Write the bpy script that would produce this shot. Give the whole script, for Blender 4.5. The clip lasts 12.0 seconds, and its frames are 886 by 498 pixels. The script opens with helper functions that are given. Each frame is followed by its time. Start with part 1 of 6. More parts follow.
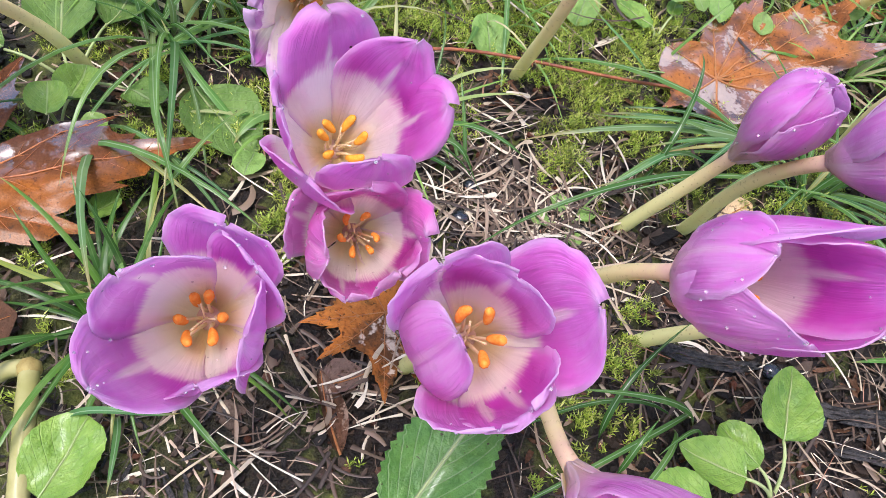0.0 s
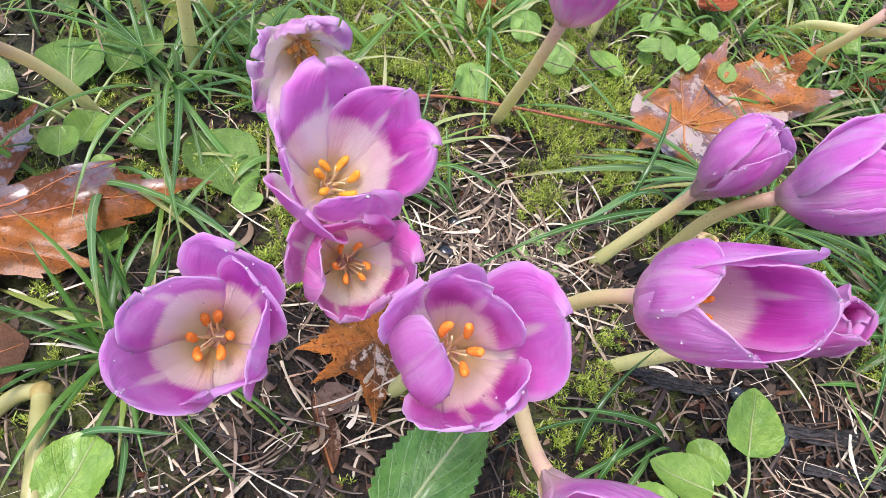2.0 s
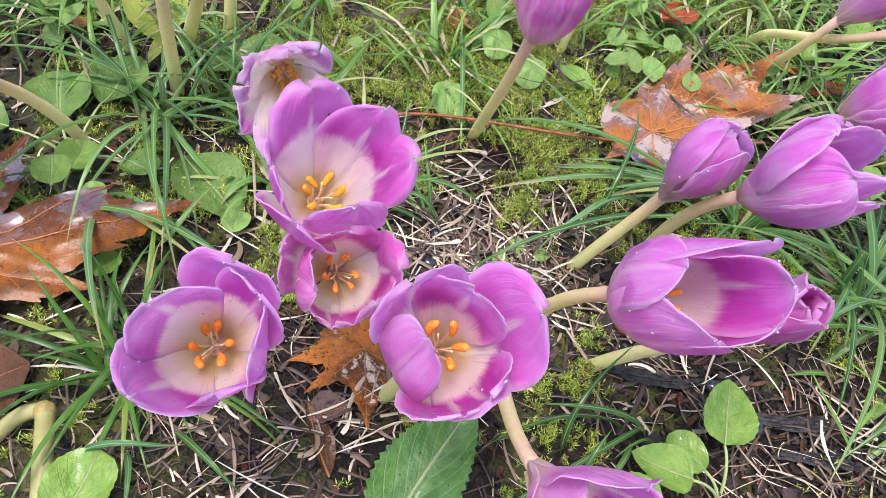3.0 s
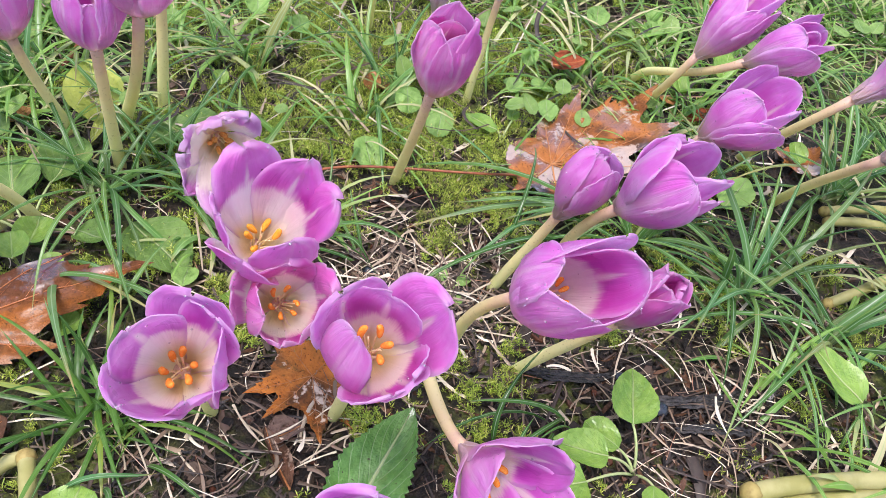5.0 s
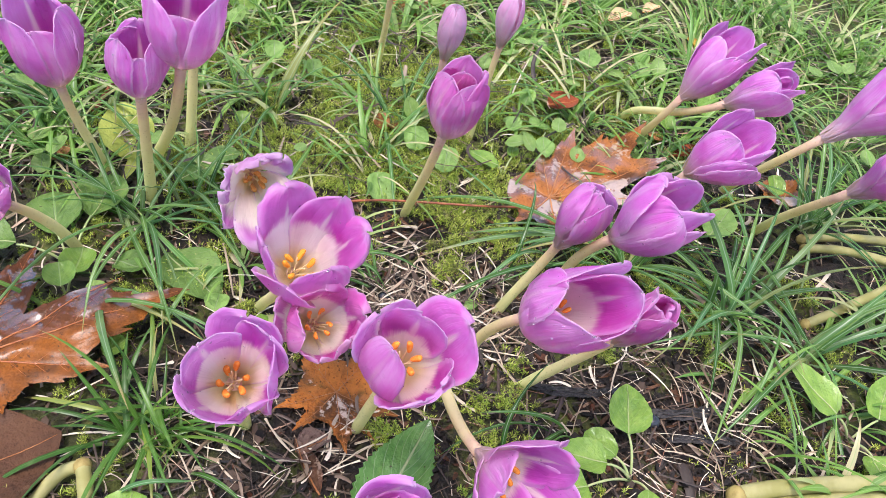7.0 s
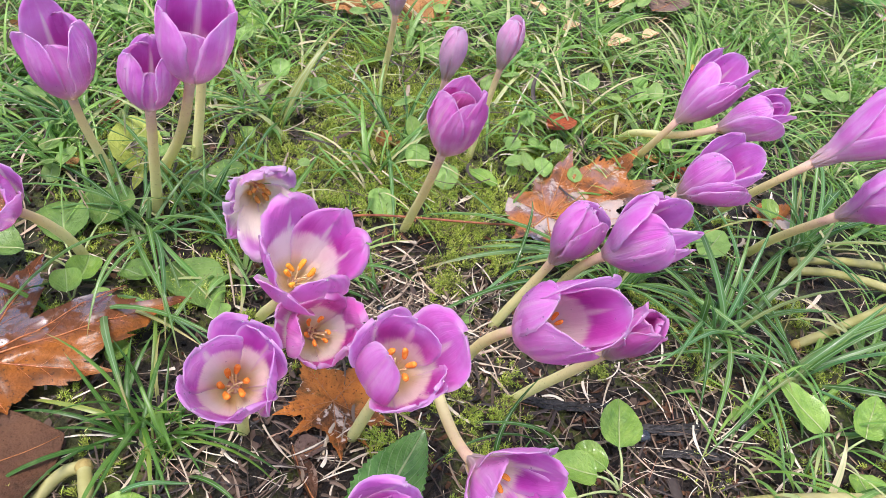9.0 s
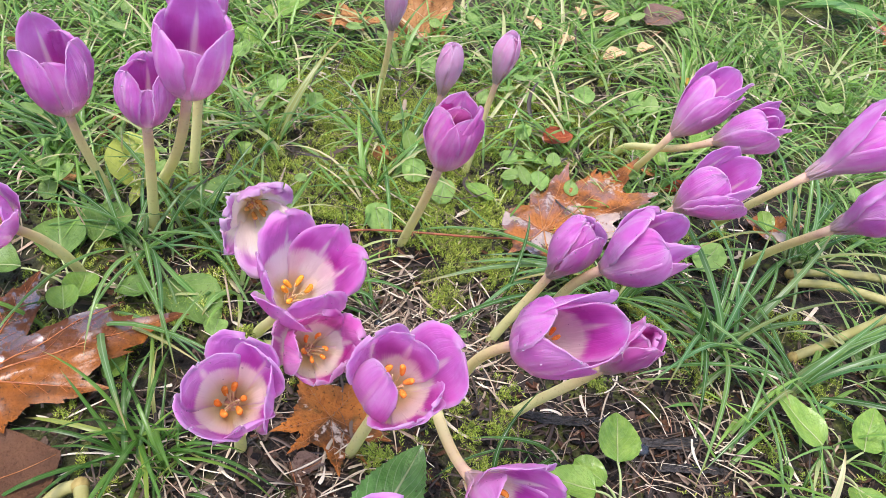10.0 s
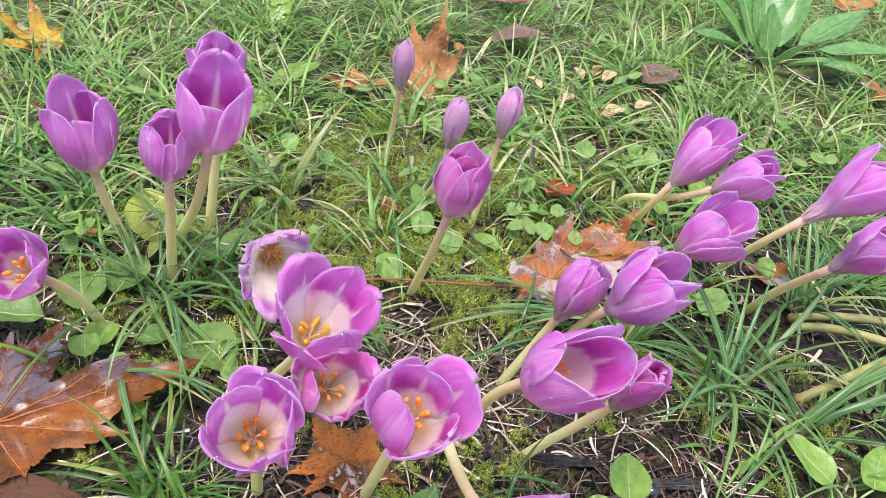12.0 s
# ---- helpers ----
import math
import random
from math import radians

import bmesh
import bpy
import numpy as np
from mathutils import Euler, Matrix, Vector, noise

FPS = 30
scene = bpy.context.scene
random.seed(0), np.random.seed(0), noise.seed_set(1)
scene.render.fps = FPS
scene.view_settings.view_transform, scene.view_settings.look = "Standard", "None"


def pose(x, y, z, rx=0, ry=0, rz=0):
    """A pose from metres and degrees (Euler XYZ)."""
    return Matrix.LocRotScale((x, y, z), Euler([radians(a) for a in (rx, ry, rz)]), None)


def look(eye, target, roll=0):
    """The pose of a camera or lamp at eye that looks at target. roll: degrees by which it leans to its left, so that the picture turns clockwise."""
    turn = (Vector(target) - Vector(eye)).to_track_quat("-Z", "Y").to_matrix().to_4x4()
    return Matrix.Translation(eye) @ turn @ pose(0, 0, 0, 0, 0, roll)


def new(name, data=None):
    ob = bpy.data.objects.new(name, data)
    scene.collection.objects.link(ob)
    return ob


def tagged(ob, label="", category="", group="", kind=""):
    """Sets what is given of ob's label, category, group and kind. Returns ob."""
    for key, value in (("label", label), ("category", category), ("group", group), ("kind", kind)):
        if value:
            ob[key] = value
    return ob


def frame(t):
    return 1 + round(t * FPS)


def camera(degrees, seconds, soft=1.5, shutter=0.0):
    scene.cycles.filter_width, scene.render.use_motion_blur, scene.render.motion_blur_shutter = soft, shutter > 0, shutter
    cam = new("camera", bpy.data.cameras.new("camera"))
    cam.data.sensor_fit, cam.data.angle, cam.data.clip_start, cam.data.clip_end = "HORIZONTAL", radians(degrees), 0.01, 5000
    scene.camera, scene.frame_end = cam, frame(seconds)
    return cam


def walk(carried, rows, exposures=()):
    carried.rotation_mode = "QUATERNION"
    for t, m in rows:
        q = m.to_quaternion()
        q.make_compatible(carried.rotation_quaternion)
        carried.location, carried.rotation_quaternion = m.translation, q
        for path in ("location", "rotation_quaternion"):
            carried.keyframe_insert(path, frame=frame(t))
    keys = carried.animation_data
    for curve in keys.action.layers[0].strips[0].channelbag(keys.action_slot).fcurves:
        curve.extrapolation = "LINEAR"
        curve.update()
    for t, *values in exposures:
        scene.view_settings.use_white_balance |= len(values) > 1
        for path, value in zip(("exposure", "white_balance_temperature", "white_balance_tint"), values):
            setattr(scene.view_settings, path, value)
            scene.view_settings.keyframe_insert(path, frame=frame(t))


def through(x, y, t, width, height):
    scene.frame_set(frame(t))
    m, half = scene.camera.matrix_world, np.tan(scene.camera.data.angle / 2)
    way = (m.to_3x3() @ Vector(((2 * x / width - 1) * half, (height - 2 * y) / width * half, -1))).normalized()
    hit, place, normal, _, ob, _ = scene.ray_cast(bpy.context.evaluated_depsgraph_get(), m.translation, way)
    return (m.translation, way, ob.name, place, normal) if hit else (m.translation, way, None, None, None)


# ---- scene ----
cam = camera(59.4, 12.0, 0.7)
PATH = [
    (0, (-0.055, -0.002, 0.351), (0.195, 1.129, -1.28), 15.0),
    (0.5, (-0.054, -0.005, 0.354), (0.2, 1.144, -1.263), 15.3),
    (1, (-0.051, -0.011, 0.359), (0.207, 1.162, -1.239), 15.3),
    (1.5, (-0.051, -0.019, 0.366), (0.213, 1.182, -1.211), 15.2),
    (2, (-0.057, -0.024, 0.371), (0.214, 1.197, -1.189), 14.8),
    (2.5, (-0.059, -0.03, 0.375), (0.227, 1.207, -1.171), 14.5),
    (4.5, (-0.061, -0.08, 0.413), (0.361, 1.245, -1.024), 10.9),
    (5, (-0.06, -0.092, 0.42), (0.393, 1.251, -0.99), 11.4),
    (5.5, (-0.068, -0.098, 0.429), (0.402, 1.263, -0.959), 11.5),
    (6, (-0.076, -0.114, 0.441), (0.407, 1.261, -0.929), 11.5),
    (6.5, (-0.08, -0.118, 0.449), (0.4, 1.265, -0.912), 11.2),
    (7, (-0.086, -0.124, 0.453), (0.394, 1.266, -0.903), 11.4),
    (9, (-0.087, -0.138, 0.459), (0.391, 1.29, -0.857), 12.1),
    (9.5, (-0.088, -0.136, 0.459), (0.393, 1.301, -0.846), 12.1),
    (10, (-0.087, -0.137, 0.461), (0.398, 1.31, -0.831), 11.8),
    (10.5, (-0.09, -0.139, 0.464), (0.396, 1.323, -0.811), 11.3),
    (11, (-0.092, -0.143, 0.466), (0.391, 1.34, -0.786), 10.6),
    (11.5, (-0.097, -0.151, 0.464), (0.383, 1.373, -0.74), 10.3),
    (12, (-0.096, -0.159, 0.462), (0.38, 1.393, -0.706), 10.1),
]
walk(cam, [(t, look(eye, target, roll)) for t, eye, target, roll in PATH], [(0.0, 1.27, 6050, 15), (4.5, 1.31, 6150, 15), (12.0, 1.31, 6200, 15)])


# ---------------------------------------------------------------- world and light
world = bpy.data.worlds.new("overcast_sky")
scene.world = world
world.use_nodes = True
wn = world.node_tree
sky = wn.nodes.new("ShaderNodeTexSky")
sky.sky_type = "NISHITA"
sky.sun_disc = False
sky.sun_elevation = radians(73)
sky.sun_rotation = radians(-137)
sky.air_density = 1.0
sky.dust_density = 3.0
sky.ozone_density = 0.4
wn.links.new(sky.outputs[0], wn.nodes["Background"].inputs[0])
wn.nodes["Background"].inputs[1].default_value = 0.125
sun_data = bpy.data.lights.new("sun", "SUN")
sun_data.energy = 1.3
sun_data.angle = radians(22)
sun_data.color = (1.0, 0.96, 0.9)
sun = new("sun", sun_data)
sun.matrix_world = look((-0.5, -0.35, 3.0), (0.1, 0.3, 0.0))


# ---------------------------------------------------------------- material helpers
class Mat:
    """A small wrapper round a node material."""

    def __init__(self, name):
        self.m = bpy.data.materials.new(name)
        self.m.use_nodes = True
        self.t = self.m.node_tree
        self.bsdf = self.t.nodes["Principled BSDF"]
        self.out = self.t.nodes["Material Output"]

    def node(self, kind, **values):
        n = self.t.nodes.new(kind)
        for k, v in values.items():
            n.inputs[k.replace("_", " ")].default_value = v
        return n

    def link(self, a, b):
        self.t.links.new(a, b)

    def coords(self, which="Object"):
        return self.t.nodes.new("ShaderNodeTexCoord").outputs[which]

    def noise(self, scale, detail=4.0, vec=None, rough=0.55):
        n = self.node("ShaderNodeTexNoise", Scale=scale, Detail=detail, Roughness=rough)
        if vec is not None:
            self.link(vec, n.inputs["Vector"])
        return n.outputs["Fac"]

    def ramp(self, fac, stops):
        n = self.t.nodes.new("ShaderNodeValToRGB")
        el = n.color_ramp.elements
        while len(el) < len(stops):
            el.new(0.5)
        for e, (p, c) in zip(el, stops):
            e.position = p
            e.color = (*c, 1.0) if len(c) == 3 else c
        self.link(fac, n.inputs[0])
        return n.outputs[0]

    def mix(self, fac, a, b, blend="MIX"):
        n = self.t.nodes.new("ShaderNodeMix")
        n.data_type = "RGBA"
        n.blend_type = blend
        for s, v in ((n.inputs[0], fac), (n.inputs[6], a), (n.inputs[7], b)):
            if isinstance(v, (int, float)):
                s.default_value = v
            elif isinstance(v, tuple):
                s.default_value = (*v, 1.0)
            else:
                self.link(v, s)
        return n.outputs[2]

    def math(self, op, a, b=0.0, clamp=False):
        n = self.t.nodes.new("ShaderNodeMath")
        n.operation = op
        n.use_clamp = clamp
        for s, v in ((n.inputs[0], a), (n.inputs[1], b)):
            if isinstance(v, (int, float)):
                s.default_value = v
            else:
                self.link(v, s)
        return n.outputs[0]

    def smooth(self, v, lo, hi):
        n = self.t.nodes.new("ShaderNodeMapRange")
        n.interpolation_type = "SMOOTHSTEP"
        n.inputs[1].default_value, n.inputs[2].default_value = lo, hi
        self.link(v, n.inputs[0])
        return n.outputs[0]

    def uv(self):
        s = self.t.nodes.new("ShaderNodeSeparateXYZ")
        self.link(self.coords("UV"), s.inputs[0])
        return s.outputs[0], s.outputs[1]

    def bump(self, height, strength=0.3, distance=0.001):
        n = self.node("ShaderNodeBump", Strength=strength, Distance=distance)
        self.link(height, n.inputs["Height"])
        self.link(n.outputs[0], self.bsdf.inputs["Normal"])
        return n.outputs[0]

    def island(self):
        return self.t.nodes.new("ShaderNodeNewGeometry").outputs["Random Per Island"]

    def ob_random(self):
        return self.t.nodes.new("ShaderNodeObjectInfo").outputs["Random"]

    def finish(self, colour, rough=0.5, coat=0.0, translucent=0.0, spec=0.5, through_=0.0):
        b = self.bsdf
        if isinstance(colour, tuple):
            b.inputs["Base Color"].default_value = (*colour, 1)
        else:
            self.link(colour, b.inputs["Base Color"])
        if isinstance(rough, (int, float)):
            b.inputs["Roughness"].default_value = rough
        else:
            self.link(rough, b.inputs["Roughness"])
        b.inputs["Specular IOR Level"].default_value = spec
        if not isinstance(coat, (int, float)):
            self.link(coat, b.inputs["Coat Weight"])
            b.inputs["Coat Roughness"].default_value = 0.22
        elif coat:
            b.inputs["Coat Weight"].default_value = coat
            b.inputs["Coat Roughness"].default_value = 0.1
        if translucent:
            tr = self.t.nodes.new("ShaderNodeBsdfTranslucent")
            if isinstance(colour, tuple):
                tr.inputs[0].default_value = (*colour, 1)
            else:
                self.link(self.mix(through_, colour, (1.0, 0.97, 0.95)) if through_ else colour, tr.inputs[0])
            mx = self.t.nodes.new("ShaderNodeMixShader")
            mx.inputs[0].default_value = translucent
            self.link(b.outputs[0], mx.inputs[1])
            self.link(tr.outputs[0], mx.inputs[2])
            self.link(mx.outputs[0], self.out.inputs[0])
        return self.m


# ---------------------------------------------------------------- materials
def petal_material(name, inside, tone, cream=(0.56, 0.70), through=0.66):
    """Tepal skin: cream throat and white midrib inside, lilac outside, fine veins along the blade."""
    a = Mat(name)
    u, v = a.uv()
    away = a.math("ABSOLUTE", a.math("SUBTRACT", u, 0.5))
    lines = a.node("ShaderNodeTexNoise", Scale=1.0, Detail=3.0)
    stretch = a.t.nodes.new("ShaderNodeMapping")
    stretch.inputs["Scale"].default_value = (46, 2.2, 1)
    a.link(a.coords("UV"), stretch.inputs[0])
    a.link(stretch.outputs[0], lines.inputs["Vector"])
    blotch = a.noise(70.0, 3.0, a.coords())
    light, deep, pale = tone
    skin = a.mix(a.smooth(blotch, 0.35, 0.7), light, deep)
    skin = a.mix(a.math("MULTIPLY", a.smooth(lines.outputs["Fac"], 0.5, 0.75), 0.28), skin, deep)
    long_ = a.t.nodes.new("ShaderNodeMapping")
    long_.inputs["Scale"].default_value = (7.0, 1.5, 1)
    a.link(a.coords("UV"), long_.inputs[0])
    shift = a.t.nodes.new("ShaderNodeVectorMath")
    shift.operation = "ADD"
    a.link(long_.outputs[0], shift.inputs[0])
    a.link(a.math("MULTIPLY", a.ob_random(), 40.0), shift.inputs[1])
    wash = a.math("ADD", a.math("MULTIPLY", a.noise(1.0, 3.0, shift.outputs[0], 0.6), 0.65), a.math("MULTIPLY", a.noise(26.0, 4.0, a.coords(), 0.7), 0.35))
    # pale lengthwise streaks, whitened further to paint wet sheen into the skin colour
    sheen_streak = a.math("MULTIPLY", a.smooth(wash, 0.45, 0.62), 0.18 if inside else 0.50)
    skin = a.mix(sheen_streak, skin, (0.95, 0.72, 0.94))
    skin = a.mix(a.math("MULTIPLY", a.smooth(a.noise(160.0, 5.0, a.coords(), 0.7), 0.52, 0.75), 0.35), skin, deep)
    if inside:
        # cream throat with an uneven upper edge, running up the midrib
        edge = a.math("ADD", v, a.math("MULTIPLY", a.math("SUBTRACT", lines.outputs["Fac"], 0.5), 0.13))
        edge = a.math("ADD", edge, a.math("MULTIPLY", a.math("SUBTRACT", a.noise(55.0, 2.0, a.coords()), 0.5), 0.30))
        edge = a.math("ADD", edge, a.math("MULTIPLY", away, 0.22))
        throat = a.math("SUBTRACT", 1.0, a.smooth(edge, *cream))
        wedge = a.math("DIVIDE", a.math("ADD", away, a.math("MULTIPLY", a.math("SUBTRACT", lines.outputs["Fac"], 0.5), 0.03)), a.math("MAXIMUM", a.math("SUBTRACT", 1.02, v), 0.05))
        rib = a.math("MULTIPLY", a.math("SUBTRACT", 1.0, a.smooth(wedge, 0.02, 0.17)), a.math("SUBTRACT", 1.0, a.smooth(v, 0.70, 0.9)))
        band = a.math("MULTIPLY", a.math("SUBTRACT", 1.0, a.smooth(edge, cream[1], cream[1] + 0.36)), a.math("SUBTRACT", 1.0, a.smooth(away, 0.33, 0.47)))
        skin = a.mix(a.math("MULTIPLY", band, 0.95), skin, tuple(c * f for c, f in zip(deep, (0.86, 0.55, 0.84))))
        white = a.math("MAXIMUM", throat, a.math("MULTIPLY", rib, 0.75))
        skin = a.mix(white, skin, pale)
        floor_ = a.math("SUBTRACT", 1.0, a.smooth(v, 0.06, 0.30))
        skin = a.mix(a.math("MULTIPLY", floor_, 0.75), skin, (0.90, 0.68, 0.22))
    else:
        foot = a.math("SUBTRACT", 1.0, a.smooth(v, 0.02, 0.30))
        skin = a.mix(a.math("MULTIPLY", foot, 0.85), skin, (0.66, 0.48, 0.40))
        skin = a.mix(a.math("MULTIPLY", a.math("SUBTRACT", 1.0, a.smooth(v, 0.10, 0.58)), 0.35), skin, (0.94, 0.78, 0.86))
        rib = a.math("MULTIPLY", a.math("SUBTRACT", 1.0, a.smooth(away, 0.01, 0.06)), 0.25)
        skin = a.mix(rib, skin, pale)
    rim = a.math("MULTIPLY", a.math("MAXIMUM", a.smooth(a.math("ADD", away, a.math("MULTIPLY", a.math("SUBTRACT", blotch, 0.5), 0.08)), 0.42, 0.5), a.smooth(v, 0.93, 1.0)), 0.50)
    skin = a.mix(rim, skin, (0.93, 0.74, 0.94))
    fold = a.t.nodes.new("ShaderNodeMapping")
    fold.inputs["Scale"].default_value = (13.0, 1.3, 1)
    a.link(a.coords("UV"), fold.inputs[0])
    crease = a.node("ShaderNodeTexNoise", Scale=1.0, Detail=3.0, Roughness=0.6)
    moved = a.t.nodes.new("ShaderNodeVectorMath")
    moved.operation = "ADD"
    a.link(fold.outputs[0], moved.inputs[0])
    a.link(a.math("MULTIPLY", a.ob_random(), 70.0), moved.inputs[1])
    a.link(moved.outputs[0], crease.inputs["Vector"])
    relief = a.math("ADD", a.math("MULTIPLY", lines.outputs["Fac"], 0.5), a.math("MULTIPLY", blotch, 0.9))
    a.bump(a.math("ADD", relief, a.math("MULTIPLY", crease.outputs["Fac"], 1.8)), 0.8, 0.0013)
    return a.finish(skin, a.math("ADD", a.math("MULTIPLY", a.smooth(a.noise(48.0, 3.0, a.coords()), 0.40, 0.62), 0.30), 0.22), a.math("MULTIPLY", a.smooth(a.noise(40.0, 3.0, a.coords()), 0.48, 0.60), 0.6), through, 0.40, 0.30 if inside else 0.6)


LILAC = ((0.90, 0.34, 0.83), (0.80, 0.16, 0.70), (0.94, 0.86, 0.86))
MAGENTA = ((0.87, 0.19, 0.68), (0.77, 0.09, 0.57), (0.99, 0.97, 0.82))
FADED = ((0.86, 0.54, 0.82), (0.72, 0.30, 0.70), (0.99, 0.96, 0.80))
BUD = ((0.99, 0.66, 0.88), (0.95, 0.50, 0.80), (0.98, 0.88, 0.90))
SKIN = {
    "deep": (petal_material("tepal_deep_inside", True, ((0.82, 0.24, 0.76), (0.72, 0.12, 0.62), (0.99, 0.95, 0.85)), (0.24, 0.48)), petal_material("tepal_deep_outside", False, ((0.90, 0.33, 0.83), (0.81, 0.16, 0.70), (0.94, 0.84, 0.88)), through=0.55)),
    "cream": (petal_material("tepal_cream_inside", True, ((0.87, 0.25, 0.76), (0.77, 0.12, 0.63), (1.0, 0.98, 0.86)), (0.54, 0.70)), petal_material("tepal_cream_outside", False, LILAC, through=0.64)),
    "pink": (petal_material("tepal_pink_inside", True, ((0.86, 0.25, 0.76), (0.76, 0.11, 0.62), (1.0, 0.97, 0.82)), (0.38, 0.52)), petal_material("tepal_pink_outside", False, ((0.90, 0.36, 0.84), (0.82, 0.22, 0.74), (0.95, 0.87, 0.82)), through=0.64)),
    "lilac": (petal_material("tepal_lilac_inside", True, ((0.83, 0.28, 0.78), (0.73, 0.13, 0.67), (1.0, 0.97, 0.82)), (0.40, 0.54)), petal_material("tepal_lilac_outside", False, LILAC, through=0.62)),
    "magenta": (petal_material("tepal_magenta_inside", True, MAGENTA, (0.44, 0.58)), petal_material("tepal_magenta_outside", False, ((0.88, 0.29, 0.77), (0.80, 0.15, 0.65), (0.95, 0.87, 0.82)))),
    "faded": (petal_material("tepal_faded_inside", True, FADED, (0.66, 0.90)), petal_material("tepal_faded_outside", False, FADED)),
    "bud": (petal_material("tepal_bud_inside", True, BUD), petal_material("tepal_bud_outside", False, BUD, through=0.55)),
}


def stem_material():
    a = Mat("crocus_stem")
    u, v = a.uv()
    n = a.noise(120.0, 4.0, a.coords())
    base = a.ramp(a.math("ADD", v, a.math("MULTIPLY", a.math("SUBTRACT", n, 0.5), 0.25)),
                  [(0.0, (0.86, 0.86, 0.36)), (0.55, (0.90, 0.82, 0.42)), (0.84, (0.86, 0.70, 0.38)), (1.0, (0.74, 0.48, 0.38))])
    base = a.mix(a.math("MULTIPLY", a.smooth(a.noise(500.0, 2.0, a.coords()), 0.6, 0.75), 0.4), base, (0.30, 0.22, 0.08))
    a.bump(n, 0.2, 0.0006)
    return a.finish(base, 0.45, 0.05, 0.3, 0.25)


STEM = stem_material()


def plain(name, c1, c2, scale, rough, coat=0.0, translucent=0.0, bump=0.3, dist=0.001):
    a = Mat(name)
    n = a.noise(scale, 5.0, a.coords())
    col = a.mix(a.smooth(n, 0.35, 0.68), c1, c2)
    a.bump(a.noise(scale * 4, 4.0, a.coords()), bump, dist)
    return a.finish(col, rough, coat, translucent, 0.3)


ANTHER = plain("anther_orange", (0.97, 0.33, 0.03), (0.97, 0.45, 0.08), 900, 0.6, 0, 0.2, 0.3, 0.0002)
ANTHER_YELLOW = plain("anther_yellow", (0.95, 0.50, 0.06), (0.92, 0.40, 0.03), 900, 0.6, 0, 0.2, 0.3, 0.0002)
ANTHER_DRY = plain("anther_dry", (0.66, 0.32, 0.06), (0.46, 0.20, 0.04), 900, 0.7, 0, 0.0, 0.5, 0.0004)
FILAMENT = plain("filament_cream", (0.97, 0.84, 0.56), (0.94, 0.74, 0.40), 200, 0.5, 0, 0.3, 0.0)
CHIP_PLAIN = plain("soil_crumb", (0.03, 0.015, 0.012), (0.06, 0.02, 0.02), 400, 0.6)
WATER = Mat("water")
WATER.bsdf.inputs["Transmission Weight"].default_value = 0.75
WATER.bsdf.inputs["IOR"].default_value = 1.33
WATER = WATER.finish((1.0, 1.0, 1.0), 0.0, 0.0, 0.0)


def ground_material():
    a = Mat("soil_and_moss")
    p = a.coords("Object")
    big = a.noise(3.0, 3.0, p)
    mid = a.noise(26.0, 5.0, p)
    fine = a.noise(170.0, 6.0, p, 0.65)
    soil = a.ramp(fine, [(0.28, (0.004, 0.003, 0.003)), (0.50, (0.014, 0.009, 0.007)), (0.64, (0.045, 0.029, 0.019)), (0.82, (0.14, 0.095, 0.062))])
    moss = a.ramp(fine, [(0.25, (0.020, 0.022, 0.006)), (0.55, (0.085, 0.10, 0.016)), (0.8, (0.19, 0.21, 0.035))])
    col = a.mix(a.smooth(a.math("ADD", mid, a.math("MULTIPLY", a.math("SUBTRACT", big, 0.5), 0.5)), 0.47, 0.62), soil, moss)
    # far turf beyond the bare clearing
    dist = a.t.nodes.new("ShaderNodeVectorMath")
    dist.operation = "DISTANCE"
    dist.inputs[1].default_value = (0.2, 0.4, 0)
    a.link(p, dist.inputs[0])
    turf = a.ramp(a.math("ADD", a.math("MULTIPLY", mid, 0.5), a.math("MULTIPLY", fine, 0.5)), [(0.34, (0.030, 0.028, 0.012)), (0.5, (0.11, 0.125, 0.028)), (0.66, (0.26, 0.27, 0.075))])
    col = a.mix(a.smooth(a.math("ADD", dist.outputs["Value"], a.math("MULTIPLY", a.math("SUBTRACT", big, 0.5), 0.8)), 0.28, 0.8), col, turf)
    a.bump(a.math("ADD", fine, a.noise(600.0, 3.0, p)), 0.9, 0.003)
    return a.finish(col, a.math("ADD", a.math("MULTIPLY", mid, 0.35), 0.42), 0.0, 0.0, 0.4)


SOIL = ground_material()


def blade_material(name, stops, rough=0.42, per_object=False, stripe=(0.36, 0.46, 0.22)):
    a = Mat(name)
    u, v = a.uv()
    r = a.ob_random() if per_object else a.island()
    col = a.ramp(r, stops)
    away = a.math("ABSOLUTE", a.math("SUBTRACT", u, 0.5))
    rib = a.math("MULTIPLY", a.math("SUBTRACT", 1.0, a.smooth(away, 0.03, 0.10)), 0.5)
    col = a.mix(rib, col, stripe)
    col = a.mix(a.math("MULTIPLY", a.smooth(a.noise(60.0, 3.0, a.coords()), 0.5, 0.7), 0.22), col, (0.34, 0.44, 0.17))
    tipc = a.math("MULTIPLY", a.smooth(a.math("ADD", v, a.math("MULTIPLY", r, 0.25)), 0.98, 1.18), 0.8)
    col = a.mix(tipc, col, (0.42, 0.30, 0.12))
    foot = a.math("SUBTRACT", 1.0, a.smooth(v, 0.0, 0.16))
    col = a.mix(a.math("MULTIPLY", foot, 0.6), col, (0.36, 0.38, 0.19))
    return a.finish(col, rough, 0.0, 0.42, 0.46)


